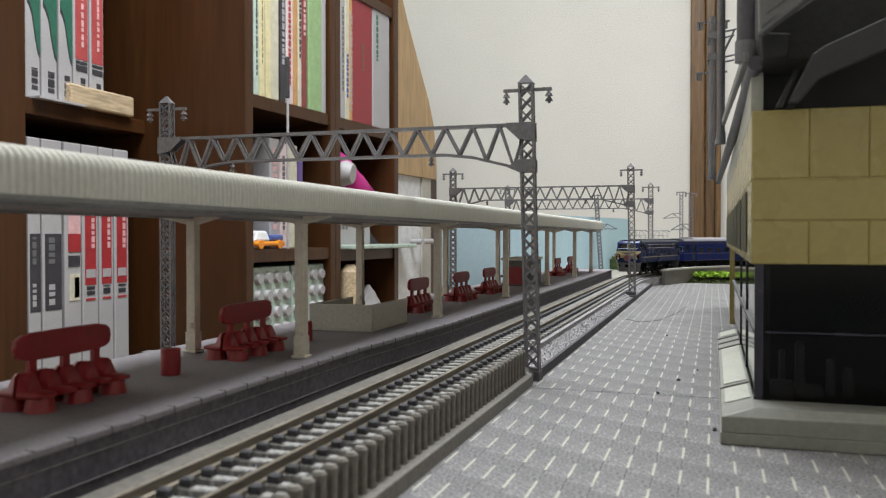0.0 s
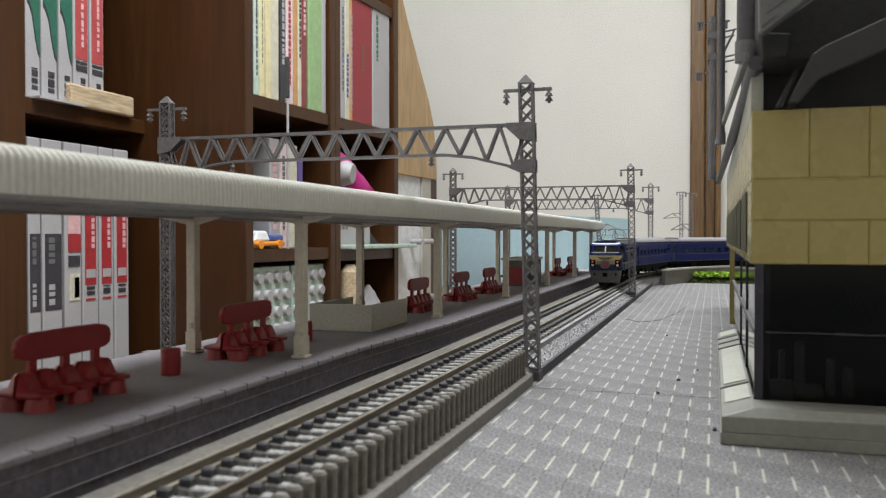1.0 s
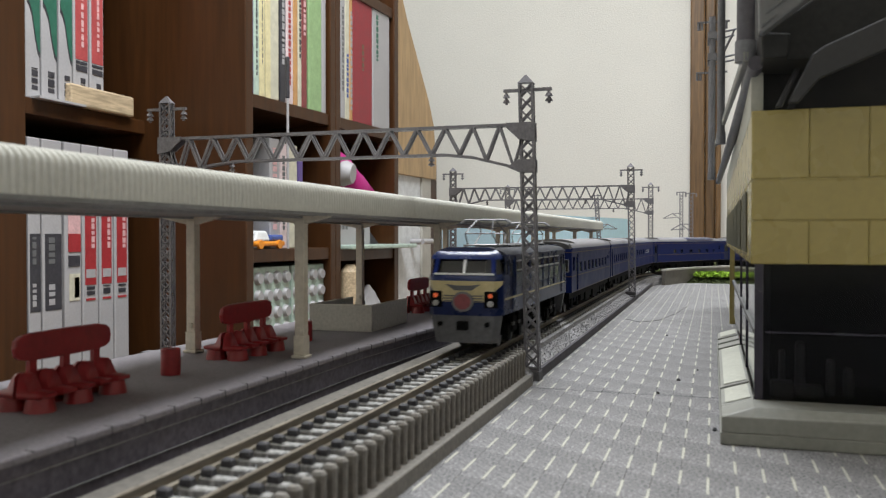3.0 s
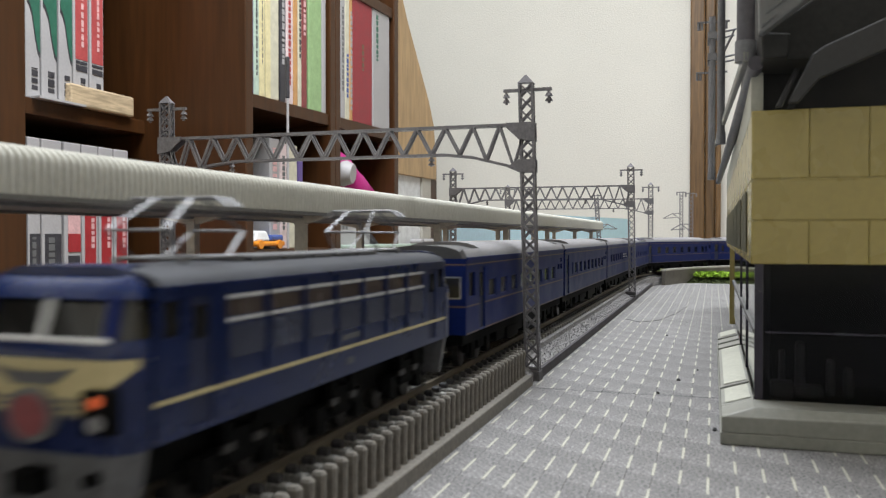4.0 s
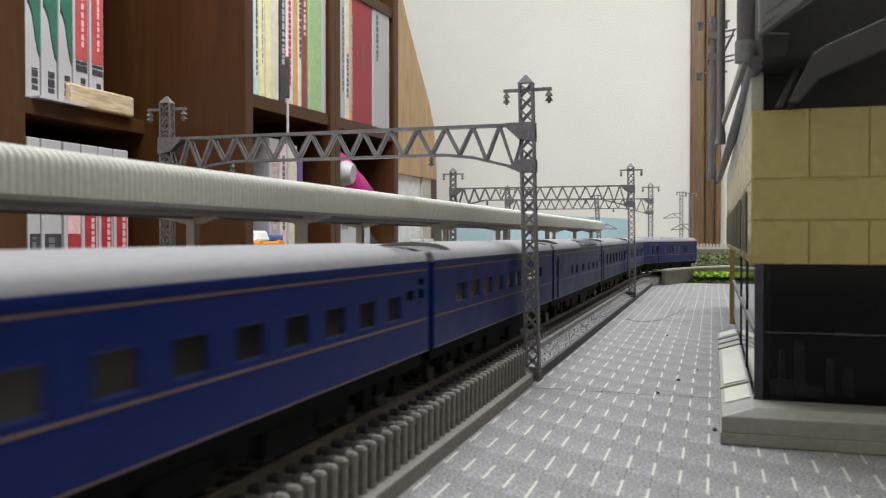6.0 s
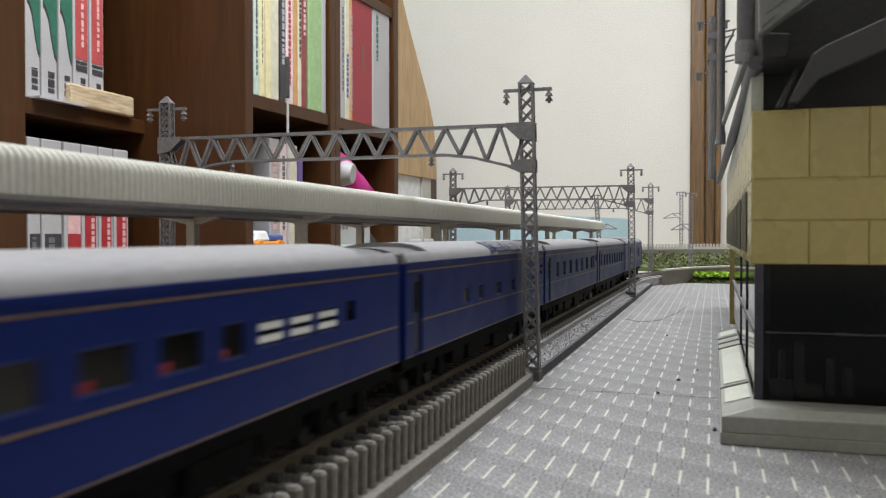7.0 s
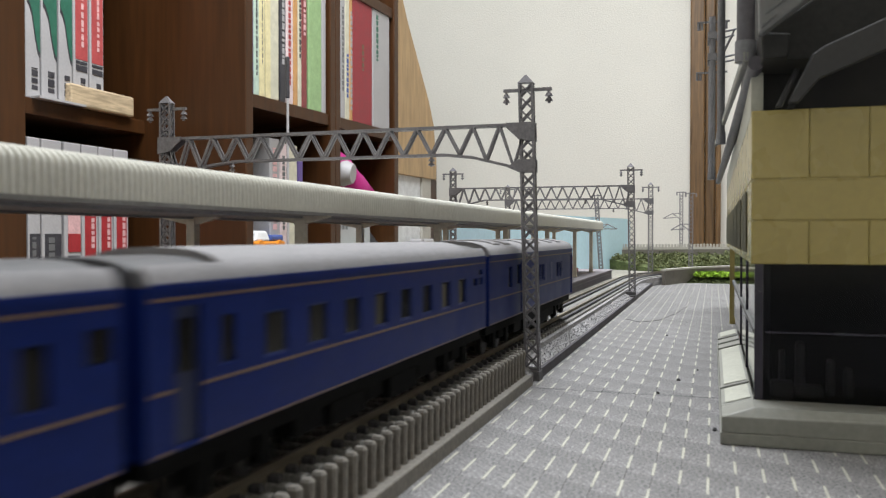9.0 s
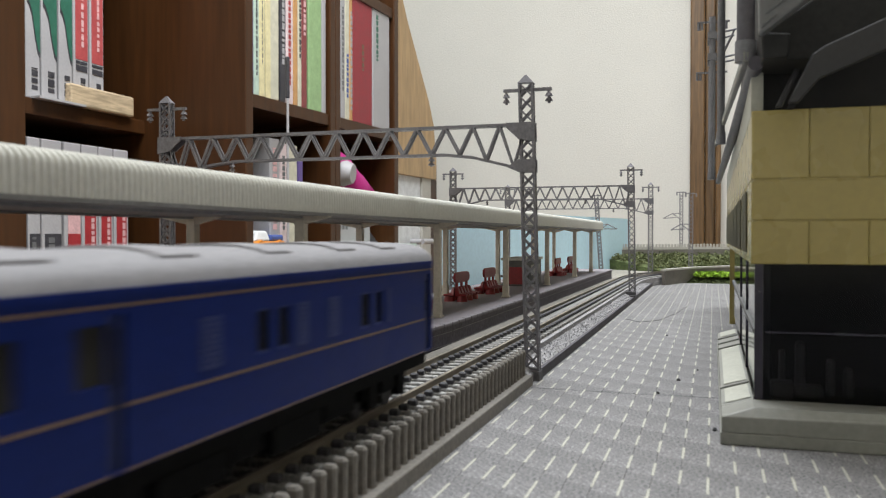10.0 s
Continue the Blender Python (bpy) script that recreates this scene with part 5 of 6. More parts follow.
kiosk()


# ---- far scenery ----
def ring_ribbon(g, r0, r1, z0, z1, a0, a1, n=60):
    """A band round the curve's centre between two radii."""
    cx, cy = BANK_X, BANK_Y
    rings = []
    for i in range(n + 1):
        a = math.radians(a0 + (a1 - a0) * i / n)
        c, q = math.cos(a), math.sin(a)
        rings.append([(cx - r0 * c, cy + r0 * q, z0), (cx - r1 * c, cy + r1 * q, z0), (cx - r1 * c, cy + r1 * q, z1), (cx - r0 * c, cy + r0 * q, z1)])
    g.loft(rings)


def clumps(g, rnd, x, y, z, r, n, leaf):
    """Loose tuft of small tilted leaves."""
    for _ in range(n):
        d = Vector((rnd.gauss(0, 1), rnd.gauss(0, 1), abs(rnd.gauss(0, .8)))).normalized() * r * rnd.uniform(.35, 1)
        c = Vector((x, y, z)) + Vector((d.x, d.y, d.z * .8))
        u = Vector((rnd.gauss(0, 1), rnd.gauss(0, 1), rnd.gauss(0, .6))).normalized() * leaf * rnd.uniform(.5, 1.2)
        v = u.cross(Vector((rnd.gauss(0, 1), rnd.gauss(0, 1), rnd.gauss(0, 1)))).normalized() * leaf * rnd.uniform(.3, .7)
        w = u.cross(v).normalized() * leaf * .18
        g.quad(c - u, c - v + w, c + u, c + v + w)


def scenery():
    g = G()
    g.box(-0.22, 0.86, 0.7115, 1.34, -0.004, -0.0008)
    solid("ground", g, M_GROUND, "grey-brown baseboard under the far curve", "baseboard", kind="structure")
    w = thing("curve_wall", pose(0, 0, 0), "grey plastic wall on the inner side of the curve", "low wall", kind="structure")
    g = G()
    ribbon(g, [(0.0125, -0.001), (0.0156, -0.001), (0.0152, 0.0109), (0.0129, 0.0109)], 0.675, 1.38)
    part("wall_face", g, M_KERB, w)
    g = G()
    ribbon(g, [(0.0119, 0.0109), (0.0163, 0.0109), (0.0163, 0.0123), (0.0119, 0.0123)], 0.675, 1.38)
    part("coping", g, M_STONE, w)
    o = thing("outer_viaduct", pose(0, 0, 0), "grey raised outer track bed with a picket fence", "viaduct", kind="structure")
    g = G()
    ring_ribbon(g, 0.515, 0.575, -0.001, 0.0215, 44, 175)
    part("bed", g, M_KERB, o)
    g = G()
    ring_ribbon(g, 0.5165, 0.5185, 0.0215, 0.0245, 44, 175)
    part("fence_base", g, M_STONE, o)
    g = G()
    g.bbox(-0.0007, 0.0007, -0.0012, 0.0012, 0.0245, 0.0282, 0.0003)
    me = g.mesh("picket", M_STONE)
    for i in range(150):
        a = math.radians(44 + i * 0.5)
        part("picket", me, None, o, at=pose(BANK_X - 0.5175 * math.cos(a), BANK_Y + 0.5175 * math.sin(a), 0, 0, 0, -math.degrees(a)))
    rnd = random.Random(8)
    g = G()
    cx, cy = BANK_X, BANK_Y
    for _ in range(900):
        a, r = math.radians(rnd.uniform(42, 100)), rnd.uniform(0.42, 0.512)
        k = (r - 0.42) / 0.092
        clumps(g, rnd, cx - r * math.cos(a), cy + r * math.sin(a), 0.001 + 0.013 * k + rnd.uniform(0, .002), rnd.uniform(0.003, 0.007), 26, 0.0017)
    solid("hedge_bank", g, M_BUSH, "olive green foliage bank behind the far curve", "foliage", kind="stuff")
    g = G()
    rings = []
    for i in range(31):
        a = math.radians(42 + i * 2.1)
        c, q = math.cos(a), math.sin(a)
        rings.append([(cx - r * c, cy + r * q, z) for r, z in ((0.40, -0.0008), (0.43, 0.003), (0.47, 0.008), (0.513, 0.0135), (0.513, -0.0008))])
    g.loft(rings)
    solid("bank", g, M_GRASS, "dull green flocked earth bank below the fence", "bank", kind="structure")
    g = G()
    for _ in range(3500):
        x, y = rnd.uniform(-0.022, 0.05), rnd.uniform(0.7125, 0.745)
        clumps(g, rnd, x, y, -0.001 + 0.0078 * min(1, (y - 0.7125) / 0.02), 0.0015, 3, 0.0011)
    g.loft([[(x, 0.712, -0.0008), (x, 0.732, 0.0066), (x, 0.745, 0.0066), (x, 0.745, -0.0008)] for x in (-0.020, 0.06)])
    solid("grass_patch", g, M_GRASS, "green flock grass beyond the paving", "grass", kind="stuff")
    for x, y, r in ((-0.0100, 0.722, 0.0057), (-0.002, 0.724, 0.0064), (0.0064, 0.722, 0.0060), (0.0137, 0.726, 0.0069), (0.0224, 0.723, 0.0064)):
        t = thing("lime_bush", pose(x, y, 0.0036), "bright lime green model bush beyond the paving", "bush", "lime bushes")
        g = G()
        for k in range(9):
            clumps(g, rnd, rnd.uniform(-r, r) * .6, rnd.uniform(-r, r) * .6, rnd.uniform(0.001, r * .5), r * .62, 55, 0.0015)
        part("foliage", g, M_LIME, t)
        g = G()
        g.tube((0, 0, 0), (0, 0, r * .6), 0.0006, 6)
        part("stem", g, M_KERB, t)


scenery()


def single_mast(x, y, z0, top, lean, arm, label):
    t = thing("catenary_mast", pose(x, y, z0, 0, lean, 0), label, "catenary mast", "catenary masts")
    h, w = top - z0, 0.0019
    g = G()
    for a in (-w, w):
        for b in (-w, w):
            g.box(a - 0.0004, a + 0.0004, b - 0.0004, b + 0.0004, 0, h)
    z = 0.001
    while z + 0.004 < h:
        for b in (-w, w):
            g.beam((-w, b, z), (w, b, z + 0.004), 0.0005, 0.0007, (0, 1, 0))
            g.beam((w, b, z), (-w, b, z + 0.004), 0.0005, 0.0007, (0, 1, 0))
            g.beam((b, -w, z), (b, w, z + 0.004), 0.0005, 0.0007, (1, 0, 0))
        z += 0.004
    part("lattice_mast", g, M_MAST, t)
    g = G()
    g.box(-0.006, 0.006, -0.0006, 0.0006, h - 0.0018, h - 0.0008)
    part("crossarm", g, M_MAST, t)
    for k in (-1, 1):
        g = G()
        g.tube((k * 0.0054, 0, h - 0.005), (k * 0.0054, 0, h - 0.0018), 0.0008, 8)
        part("insulator", g, M_MAST, t)
    g = G()
    zz, r = h * 0.56, 0.0005
    g.tube((0, 0, zz + 0.004), (arm * .5, 0, zz + 0.004), r, 6)
    g.tube((0, 0, zz - 0.004), (arm * .5, 0, zz + 0.004), r, 6)
    g.tube((arm * .5, 0, zz + 0.004), (arm, 0, zz - 0.002), r, 6)
    g.tube((arm * .3, 0, zz - 0.001), (arm, 0, zz - 0.002), r, 6)
    part("bracket_arm", g, M_MAST, t)


single_mast(-0.0222, 0.915, -0.0008, 0.0835, 0, -0.020, "grey lattice catenary mast on the far curve")
single_mast(-0.0385, 1.105, 0.0215, 0.0945, 0, -0.022, "grey lattice catenary mast beside the raised outer track")
single_mast(-0.1165, 0.930, -0.0008, 0.0835, -4, 0.02, "leaning grey lattice catenary mast at the curve")


# ---- bookcases ----
def panelled(b, panels, shelves, spans, depth, h, back):
    for y0, y1 in panels:
        g = G()
        g.box(-depth, 0.0, y0, y1, 0.0, h)
        part("side_panel", g, M_DARKWOOD, b, bevel=0.0015)
    for z0, z1 in shelves:
        for a, c in spans:
            g = G()
            g.box(-depth, -0.003, a + .0005, c - .0005, z0, z1)
            part("shelf", g, M_DARKWOOD, b, bevel=0.001)
    g = G()
    g.box(-depth - 0.008, -depth, *back, 0.0, h)
    part("back_panel", g, M_DARKWOOD, b)


E0 = EYE - FLOOR_Z
C1 = pose(-0.835, 0.0, FLOOR_Z)
C2 = pose(-0.65, 1.12, FLOOR_Z, 0, 0, -4)


def book(base, y0, y1, z0, height, depth, setback, mat, label, marks=(), lean=0.0):
    """A book standing on a shelf; marks: (share of width from, to, height from, to, material)."""
    t = thing("book" if height < 0.32 and y1 - y0 < 0.024 else "binder", base @ pose(-setback, (y0 + y1) / 2, z0, lean, 0, 0), label, "book", "books on the shelves")
    w = (y1 - y0) / 2 - 0.0004
    g = G()
    g.box(-depth, 0.0, -w, w, 0.0, height)
    part("cover", g, mat, t, bevel=min(0.0015, w * .4))
    for i, (a, c, p, q, m) in enumerate(marks):
        g = G()
        g.box(-0.001, 0.0005 if i == 0 else 0.0008, -w + 2 * w * a, -w + 2 * w * c, p, q)
        part("spine_label", g, m, t)
    return t


def swoosh(t, w, lo, top):
    """Green label with a black edge whose lower end sweeps down across the spine."""
    for x, d, m in ((0.0006, 0.006, M_INK), (0.0009, 0.0, M_BGREEN)):
        pts = [(.10, top), (.97, top), (.97, lo - .026 - d), (.84, lo - .022 - d), (.66, lo - .004 - d), (.44, lo + .026 - d), (.24, lo + .038 - d), (.10, lo + .042 - d)]
        g = G()
        g.loft([[(k, -w + 2 * w * a, z) for a, z in pts] for k in (-0.001, x)])
        part("spine_label", g, m, t)


def bars(rnd, z0, z1, mat, a=0.3, c=0.7):
    out, z = [], z0
    while z < z1:
        h = rnd.uniform(0.004, 0.010)
        out.append((a, c, z, min(z1, z + h), mat))
        z += h + rnd.uniform(0.0015, 0.004)
    return tuple(out)


def bookcases():
    b = thing("bookcase", C1, "dark brown wooden bookcase filled with white binders", "bookcase", "bookcases")
    panelled(b, [(0.775, 0.862), (1.128, 1.148)], [(E0 + 0.157, E0 + 0.178), (E0 - 0.21, E0 - 0.187), (E0 + 0.52, E0 + 0.54)], [(0.862, 1.128)], 0.28, 1.62, (0.775, 1.148))
    b = thing("bookcase", C2, "dark brown wooden bookcase with books, toys and boxes", "bookcase", "bookcases")
    panelled(b, [(-0.032, -0.013), (0.219, 0.236)], [(E0 + 0.192, E0 + 0.212), (E0 - 0.040, E0 - 0.020), (E0 + 0.50, E0 + 0.52), (E0 - 0.24, E0 - 0.22)], [(-0.013, 0.219)], 0.30, 1.62, (-0.032, 0.236))
    b = thing("bookcase", C2, "dark brown wooden bookcase beside the light side board", "bookcase", "bookcases")
    panelled(b, [(0.2365, 0.255), (0.480, 0.500)], [(E0 + 0.192, E0 + 0.212), (E0 - 0.045, E0 - 0.023), (E0 + 0.44, E0 + 0.46), (E0 - 0.24, E0 - 0.22)], [(0.255, 0.480)], 0.30, 1.62, (0.2365, 0.500))
    rnd = random.Random(3)
    # binders, upper row
    z = E0 + 0.178
    for y0, y1, m, lab in ((0.866, 0.891, M_BGREEN, "white binder with a dark green spine label"), (0.893, 0.921, M_BGREEN, "white binder with a dark green spine label"),
                           (0.924, 0.949, M_BGREEN, "white binder with a dark green spine label"), (0.951, 0.981, M_BRED, "white binder with a red spine label"), (0.983, 1.012, M_BRED, "white binder with a red spine label")):
        lo = 0.075 if m is M_BGREEN else 0.055
        if m is M_BGREEN:
            t = book(C1, y0, y1, z, 0.30, 0.22, 0.004, M_BWHITE, lab, bars(rnd, 0.012, 0.040, M_INK, .4, .8))
            swoosh(t, (y1 - y0) / 2 - 0.0004, lo + 0.012, 0.295)
            for p, q in ((0.165, 0.172), (0.176, 0.188), (0.192, 0.202), (0.206, 0.22), (0.226, 0.24), (0.246, 0.27)):
                g = G()
                w = (y1 - y0) / 2
                g.box(-0.001, 0.0012, w * .1, w * .55, p, q)
                part("lettering_bar", g, M_BWHITE, t)
        else:
            book(C1, y0, y1, z, 0.30, 0.22, 0.004, M_BWHITE, lab, ((0.12, 0.92, lo + .012, 0.275, m), *bars(rnd, lo + .03, 0.26, M_BPINK, .5, .66), *bars(rnd, lo - .004, lo + .010, M_INK, .15, .88), *bars(rnd, 0.012, 0.042, M_INK, .45, .75)))
    t = thing("wooden_block", C1 @ pose(-0.006, 1.0, z, 0, 0, 0), "pale wooden block lying on the shelf", "wooden block")
    g = G()
    g.box(-0.05, 0.012, -0.065, 0.066, 0.0, 0.030)
    part("block", g, M_PALEWOOD, t, bevel=0.003)
    t = thing("paper_sheet", C1 @ pose(-0.002, 0.91, z, 0, 0, 0), "thin white booklet lying on the shelf", "booklet")
    g = G()
    g.box(-0.03, 0.012, -0.035, 0.05, 0.0, 0.003)
    part("sheet", g, M_BWHITE, t)
    # binders, lower row
    z = E0 - 0.187
    for y0, y1, m, lab in ((0.868, 0.890, M_INK, "white binder with a dark grey spine label"), (0.892, 0.928, M_INK, "white binder with a dark grey spine label"),
                           (0.932, 0.964, M_BPINK, "white binder with a pink and red spine label"), (0.966, 0.998, M_BRED2, "white binder with a bright red spine label"),
                           (1.000, 1.030, M_BRED2, "white binder with a bright red spine label"), (1.032, 1.064, M_BRED2, "white binder with a bright red spine label")):
        if m is M_INK:
            mk = ((0.12, 0.95, 0.088, 0.190, m), *bars(rnd, 0.095, 0.125, M_BWHITE, .3, .6), *bars(rnd, 0.15, 0.186, M_BGREY, .3, .6))
        elif m is M_BPINK:
            mk = ((0.2, 0.95, 0.175, 0.30, m), (0.2, 0.95, 0.165, 0.19, M_BRED2), (0.2, 0.9, 0.145, 0.16, M_INK), (0.25, 0.9, 0.098, 0.135, M_BCREAM), (0.55, 0.85, 0.102, 0.13, M_BYELLOW))
        else:
            mk = ((0.15, 0.85, 0.118, 0.29, m), *bars(rnd, 0.17, 0.28, M_BPINK, .55, .75), (0.2, 0.8, 0.128, 0.140, M_BWHITE), *bars(rnd, 0.104, 0.116, M_INK, .25, .75), (0.2, 0.8, 0.096, 0.099, M_BRED2))
        book(C1, y0, y1, z, 0.315, 0.22, 0.004, M_BWHITE, lab, mk)
    # books, second case
    z = E0 + 0.212
    for y0, y1, m, h, lab, mk in (
            (-0.011, -0.003, M_BPURPLE, .26, "thin purple book standing on the shelf", ()), (-0.002, 0.012, M_BMINT, .27, "pale mint book standing on the shelf", bars(rnd, .03, .24, M_INK, .4, .6)),
            (0.013, 0.027, M_BYELLOWP, .27, "pale yellow book standing on the shelf", bars(rnd, .05, .2, M_BGREY, .45, .55)), (0.028, 0.066, M_BCREAM, .27, "thick cream white book standing on the shelf", ((0, .35, 0, .27, M_BYELLOWP),)),
            (0.070, 0.086, M_INK, .27, "black book with white lettering bars", bars(rnd, .06, .25, M_BWHITE, .3, .7)), (0.087, 0.108, M_BPINKW, .27, "pinkish white book with red lettering bars", bars(rnd, .03, .25, M_BRED2, .3, .6)),
            (0.109, 0.122, M_BORANGE, .27, "orange tan book standing on the shelf", ()), (0.123, 0.134, M_BCREAM, .27, "cream book with dark lettering bars", bars(rnd, .08, .25, M_INK, .3, .7)),
            (0.135, 0.151, M_BMAROON, .27, "maroon book with pale lettering bars", bars(rnd, .12, .25, M_BPINK, .3, .7)), (0.156, 0.199, M_BLEAF, .275, "wide pale green book standing on the shelf", ()),
            (0.200, 0.214, M_BWHITE, .275, "white book standing on the shelf", ())):
        book(C2, y0, y1, z, h, 0.2, 0.006, m, lab, mk)
    for y0, y1, m, h, lab, mk in (
            (0.258, 0.266, M_BPURPLE, .24, "thin dark purple book standing on the shelf", ()), (0.267, 0.283, M_BWHITE, .25, "white book standing on the shelf", bars(rnd, .05, .2, M_BGREY, .3, .6)),
            (0.284, 0.300, M_BCREAM, .25, "cream book standing on the shelf", bars(rnd, .04, .12, M_BBLUE, .3, .7)), (0.301, 0.312, M_BORANGE, .25, "orange and white book standing on the shelf", bars(rnd, .02, .2, M_BWHITE, .2, .8)),
            (0.314, 0.392, M_BMAROON2, .245, "thick crimson book with gold bars", bars(rnd, .10, .15, M_GOLD, .45, .55)), (0.395, 0.470, M_BWHITE, .235, "thick white book with green bars", bars(rnd, .13, .22, M_BGREEN, .2, .3))):
        book(C2, y0, y1, z, h, 0.2, 0.006, m, lab, mk)
    z = E0 - 0.020
    for y0, y1, m, h, lab, mk in (
            (0.060, 0.088, M_BWHITE, .175, "white book with pink bars", bars(rnd, .03, .16, M_BPINK, .3, .7)), (0.090, 0.112, M_BPINKW, .17, "pinkish book with grey bars", bars(rnd, .03, .15, M_BGREY, .3, .6)),
            (0.114, 0.142, M_BCREAM, .17, "cream book standing on the shelf", ()), (0.144, 0.160, M_BPURPLE, .16, "dark purple book standing on the shelf", ())):
        book(C2, y0, y1, z, h, 0.18, 0.02, m, lab, mk)
    car = thing("toy_car", C2 @ pose(-0.02, 0.035, z, 0, 0, 0), "small white, blue and orange toy car on the shelf", "toy car")
    g = G()
    g.loft([[(-0.018, -0.042, 0.004), (0.018, -0.042, 0.004), (0.018, 0.042, 0.004), (-0.018, 0.042, 0.004)],
            [(-0.018, -0.043, 0.012), (0.018, -0.043, 0.012), (0.018, 0.043, 0.012), (-0.018, 0.043, 0.012)]])
    part("chassis", g, M_BORANGEB, car, bevel=0.003)
    g = G()
    g.loft([[(-0.017, -0.040, 0.012), (0.017, -0.040, 0.012), (0.017, 0.002, 0.012), (-0.017, 0.002, 0.012)],
            [(-0.014, -0.030, 0.028), (0.014, -0.030, 0.028), (0.014, -0.004, 0.028), (-0.014, -0.004, 0.028)]])
    part("cab", g, M_WHITE, car, bevel=0.003)
    g = G()
    g.box(-0.016, 0.016, 0.004, 0.040, 0.012, 0.022)
    part("bed", g, M_BBLUE, car, bevel=0.003)
    for u in (-0.026, 0.026):
        for k in (-1, 1):
            g = G()
            g.tube((k * 0.014, u, 0.007), (k * 0.019, u, 0.007), 0.007, 16)
            part("wheel", g, M_BORANGEB, car)
    # clear boxes with rows of round caps
    z = E0 - 0.22
    for i in range(2):
        t = thing("clear_case", C2 @ pose(-0.015, 0.058 + i * 0.11, z), "clear plastic case holding rows of small white jars", "storage case", "clear cases")
        g = G()
        g.box(-0.10, 0.0, -0.052, 0.052, 0.0, 0.172)
        part("tray", g, M_PALEGREEN, t, bevel=0.002)
        for r in range(6):
            for c in range(4):
                g = G()
                g.tube((0.0, -0.039 + c * 0.026, 0.017 + r * 0.0275), (0.006, -0.039 + c * 0.026, 0.017 + r * 0.0275), 0.0105, 14, 0.008)
                part("jar_cap", g, M_BWHITE, t, smooth=40)
    # magenta bag, white boxes, pale wood stick and white bag
    z = E0 - 0.023
    t = thing("cloth_bag", C2 @ pose(-0.04, 0.345, E0 + 0.085), "magenta cloth bag with a white patch hanging in the shelf", "cloth bag")
    g = G()
    rings = []
    for i in range(9):
        k = i / 8
        y, z2 = -0.10 + 0.22 * k, 0.045 - 0.06 * k + 0.012 * math.sin(k * 9)
        r = 0.012 + 0.030 * math.sin(math.pi * min(1, k * 1.1 + .08))
        rings.append([(0.03 * math.cos(a) * r / .03, y, z2 + r * (1 + .2 * math.sin(3 * a + i)) * math.sin(a)) for a in [2 * math.pi * j / 14 for j in range(14)]])
    g.loft(rings)
    part("fabric", g, M_MAGENTA, t, smooth=60)
    g = G()
    g.tube((0.026, -0.055, 0.03), (0.045, -0.052, 0.028), 0.026, 9, 0.018)
    part("patch", g, M_BWHITE, t, smooth=60)
    g = G()
    g.beam((0.0, -0.02, -0.03), (-0.005, 0.12, -0.11), 0.03, 0.02)
    part("strap", g, M_INK, t)
    t = thing("carton", C2 @ pose(-0.02, 0.335, z), "white cardboard carton on the shelf", "carton")
    g = G()
    g.box(-0.18, 0.0, -0.075, 0.075, 0.0, 0.062)
    part("box", g, M_BWHITE, t, bevel=0.001)
    for k in range(3):
        g = G()
        g.box(-0.001, 0.0005, -0.05 + k * 0.012, -0.042 + k * 0.012, 0.035, 0.05)
        part("print_bar", g, M_BGREY, t)
    t = thing("green_tray", C2 @ pose(0.0, 0.40, z - 0.001), "thin pale green tray jutting from the shelf", "tray")
    g = G()
    g.box(-0.10, 0.02, -0.14, 0.15, 0.0, 0.008)
    part("plate", g, M_PALEGREEN, t, bevel=0.002)
    z = E0 - 0.22
    t = thing("wooden_stick", C2 @ pose(0.0, 0.29, z), "pale wooden rounded post standing in the shelf", "wooden post")
    g = G()
    g.tube((0, 0, 0), (0, 0, 0.155), 0.022, 18, 0.019)
    g.tube((0, 0, 0.155), (0, 0, 0.168), 0.019, 18, 0.008)
    part("post", g, M_PALEWOOD, t, smooth=40)
    t = thing("plastic_bag", C2 @ pose(-0.02, 0.40, z), "crumpled white plastic bag in the lower shelf", "plastic bag")
    g = G()
    rnd2 = random.Random(2)
    rings = []
    for i in range(9):
        k = i / 8
        r = 0.07 * (1 - k) ** .7 + .004
        rings.append([((r * math.cos(a) * .7) * rnd2.uniform(.75, 1.1), r * math.sin(a) * rnd2.uniform(.75, 1.1), 0.125 * k) for a in [2 * math.pi * j / 16 for j in range(16)]])
    g.loft(rings)
    part("film", g, M_BWHITE, t)
    t = thing("white_rod", C2 @ pose(0.012, 0.062, E0 - 0.02), "thin white rod standing before the books", "rod")
    g = G()
    g.tube((0, 0, 0.0), (0, 0, 0.235), 0.0022, 10)
    part("rod", g, M_BWHITE, t, smooth=40)
    g = G()
    g.box(-0.003, 0.003, -0.003, 0.003, 0.235, 0.30)
    part("handle", g, M_INK, t, bevel=0.002)


bookcases()


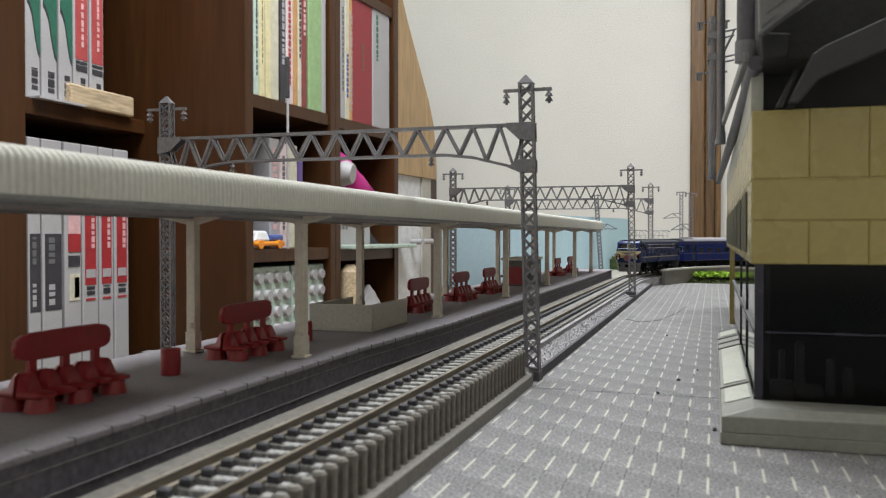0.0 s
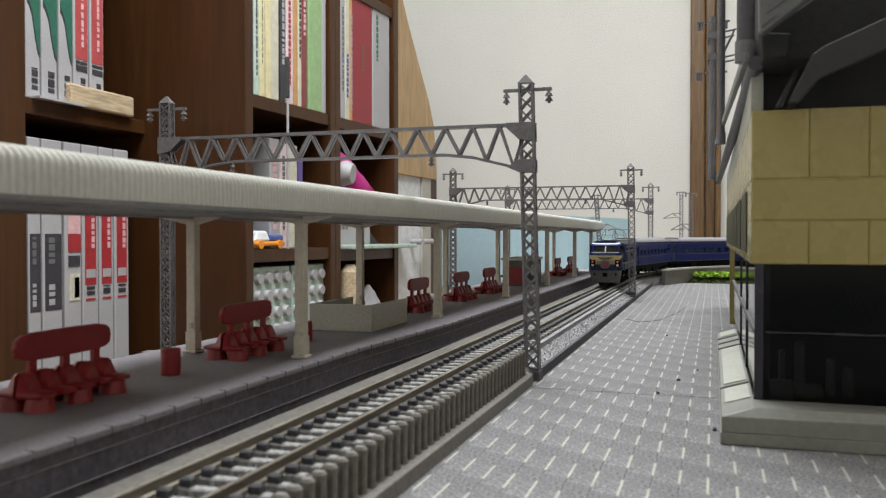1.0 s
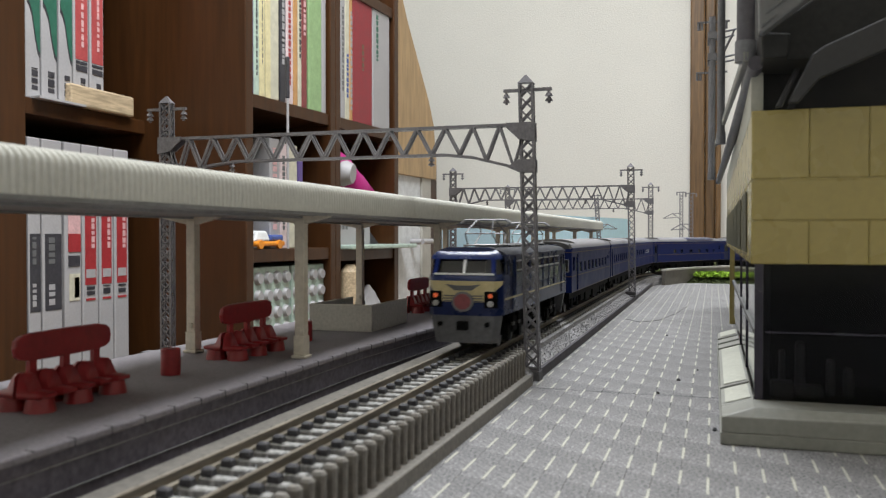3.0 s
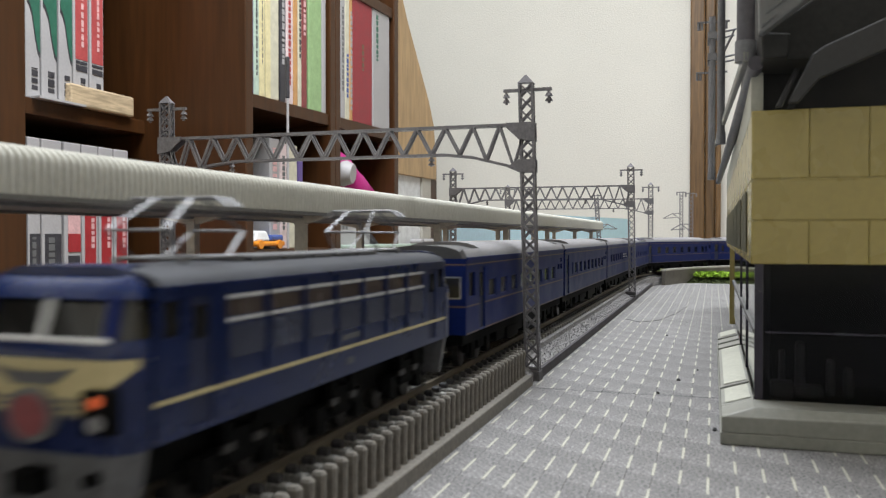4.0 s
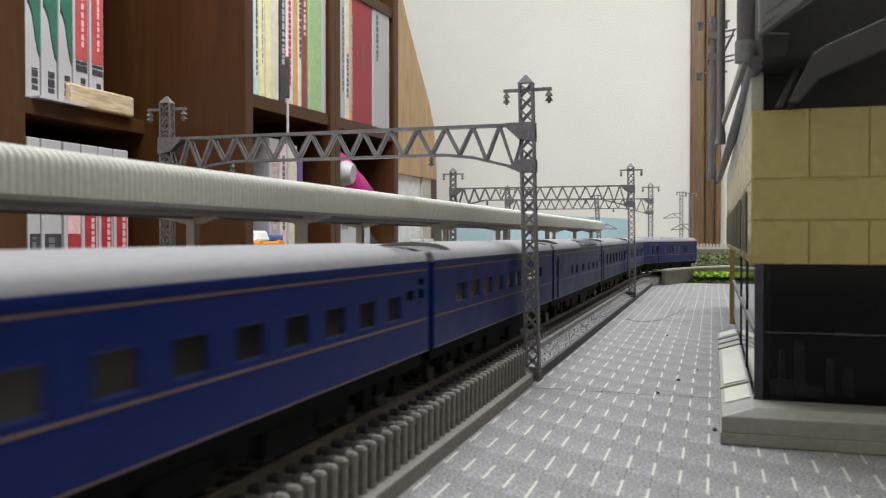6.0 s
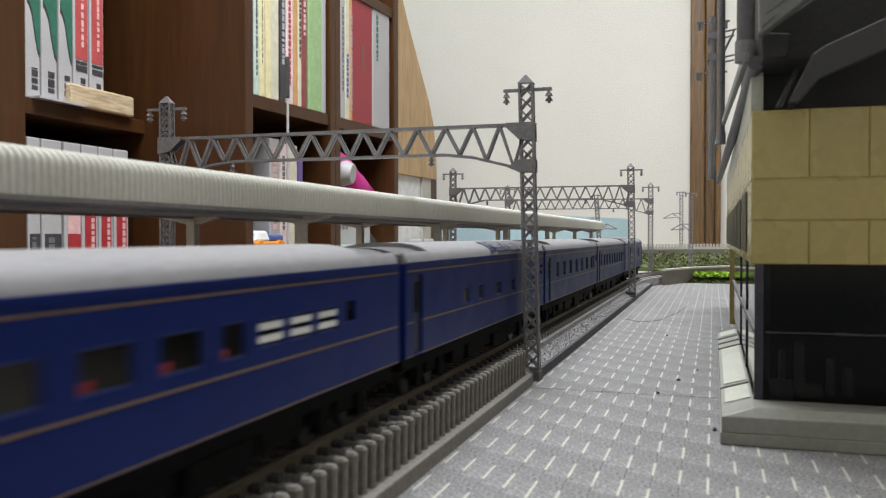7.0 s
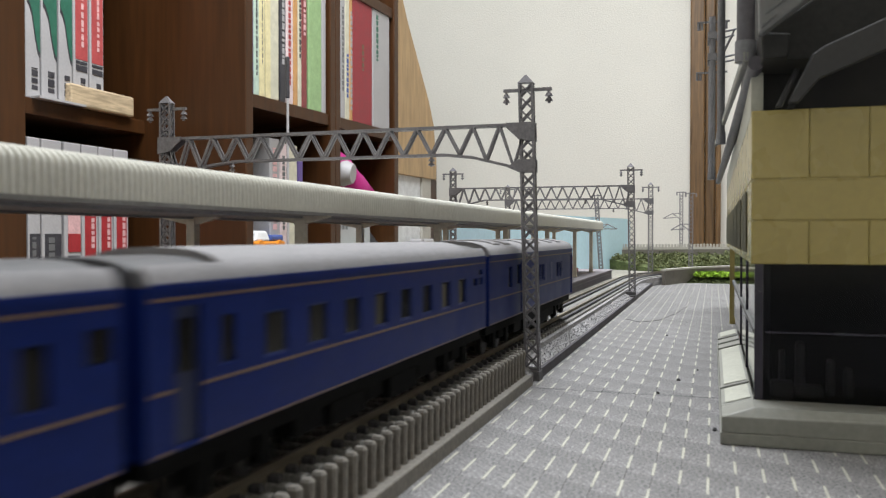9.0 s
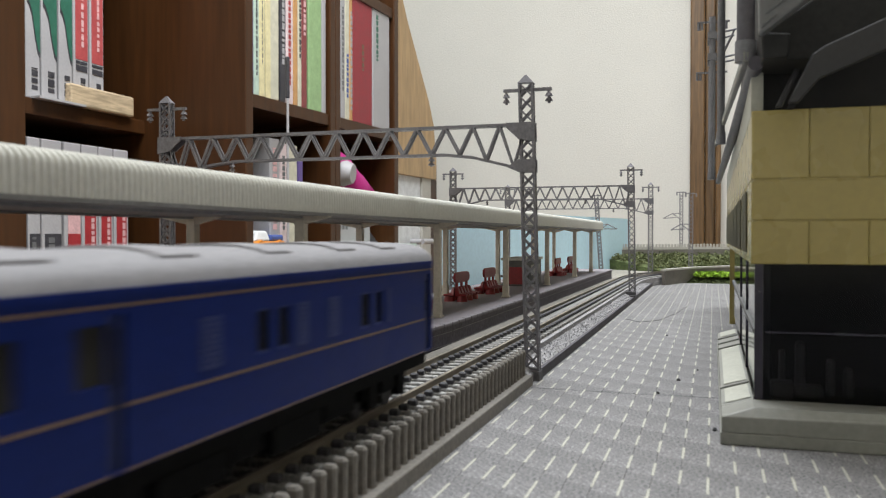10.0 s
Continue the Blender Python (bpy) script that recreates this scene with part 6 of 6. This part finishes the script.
def beyond():
    # tan side board with a curved edge, white cabinet and dark stile near the far wall
    t = thing("side_board", C2 @ pose(0, 0, 0), "tan plywood board with a curved edge beside the bookcase", "wooden board")
    g = G()
    pts = [(0.502, E0 + 0.13), (0.502, E0 + 0.70), (0.508, E0 + 0.70), (0.528, E0 + 0.53), (0.572, E0 + 0.46), (0.618, E0 + 0.40), (0.660, E0 + 0.345), (0.694, E0 + 0.30), (0.718, E0 + 0.255), (0.735, E0 + 0.18), (0.735, E0 + 0.13)]
    g.loft([[(-0.03, y, z) for y, z in pts], [(-0.012, y, z) for y, z in pts]])
    part("board", g, M_TANWOOD, t, bevel=0.001)
    t = thing("white_cabinet", C2 @ pose(-0.02, 0.51, 0), "white cabinet with a grey edge beside the bookcase", "cabinet")
    g = G()
    g.box(-0.3, 0.0, 0.0, 0.150, 0.0, E0 + 0.160)
    part("body", g, M_CABWHITE, t, bevel=0.003)
    g = G()
    g.box(-0.3, 0.004, 0.151, 0.202, 0.0, E0 + 0.168)
    part("edge_post", g, M_STONE, t, bevel=0.002)
    g = G()
    g.box(-0.3, 0.0, 0.203, 0.245, 0.0, E0 + 0.165)
    part("dark_stile", g, M_DARKWOOD, t)
    g = G()
    g.tube((0.004, 0.09, E0 - 0.012), (0.03, 0.09, E0 - 0.012), 0.006, 10)
    g.tube((0.03, 0.09, E0 - 0.012), (0.03, 0.145, E0 - 0.012), 0.006, 10)
    part("handle", g, M_BWHITE, t)


beyond()


def backdrop_board():
    g = G()
    a, b, n = (-0.200, 0.62), (-0.098, 1.06), (0.0049, -0.0011)
    g.loft([[(x, y, z) for x, y in (a, b, (b[0] - n[0], b[1] - n[1]), (a[0] - n[0], a[1] - n[1]))] for z in (-0.004, 0.0590)])
    solid("sky_board", g, M_SKY, "light blue sky board standing behind the platform", "backdrop board", kind="structure")


backdrop_board()


# ---- pieces of the setting ----
sleepers()
pavers()


def motions():
    for ob, length, off in TRAIN:
        walk(ob, train_rows(length, off))


motions()
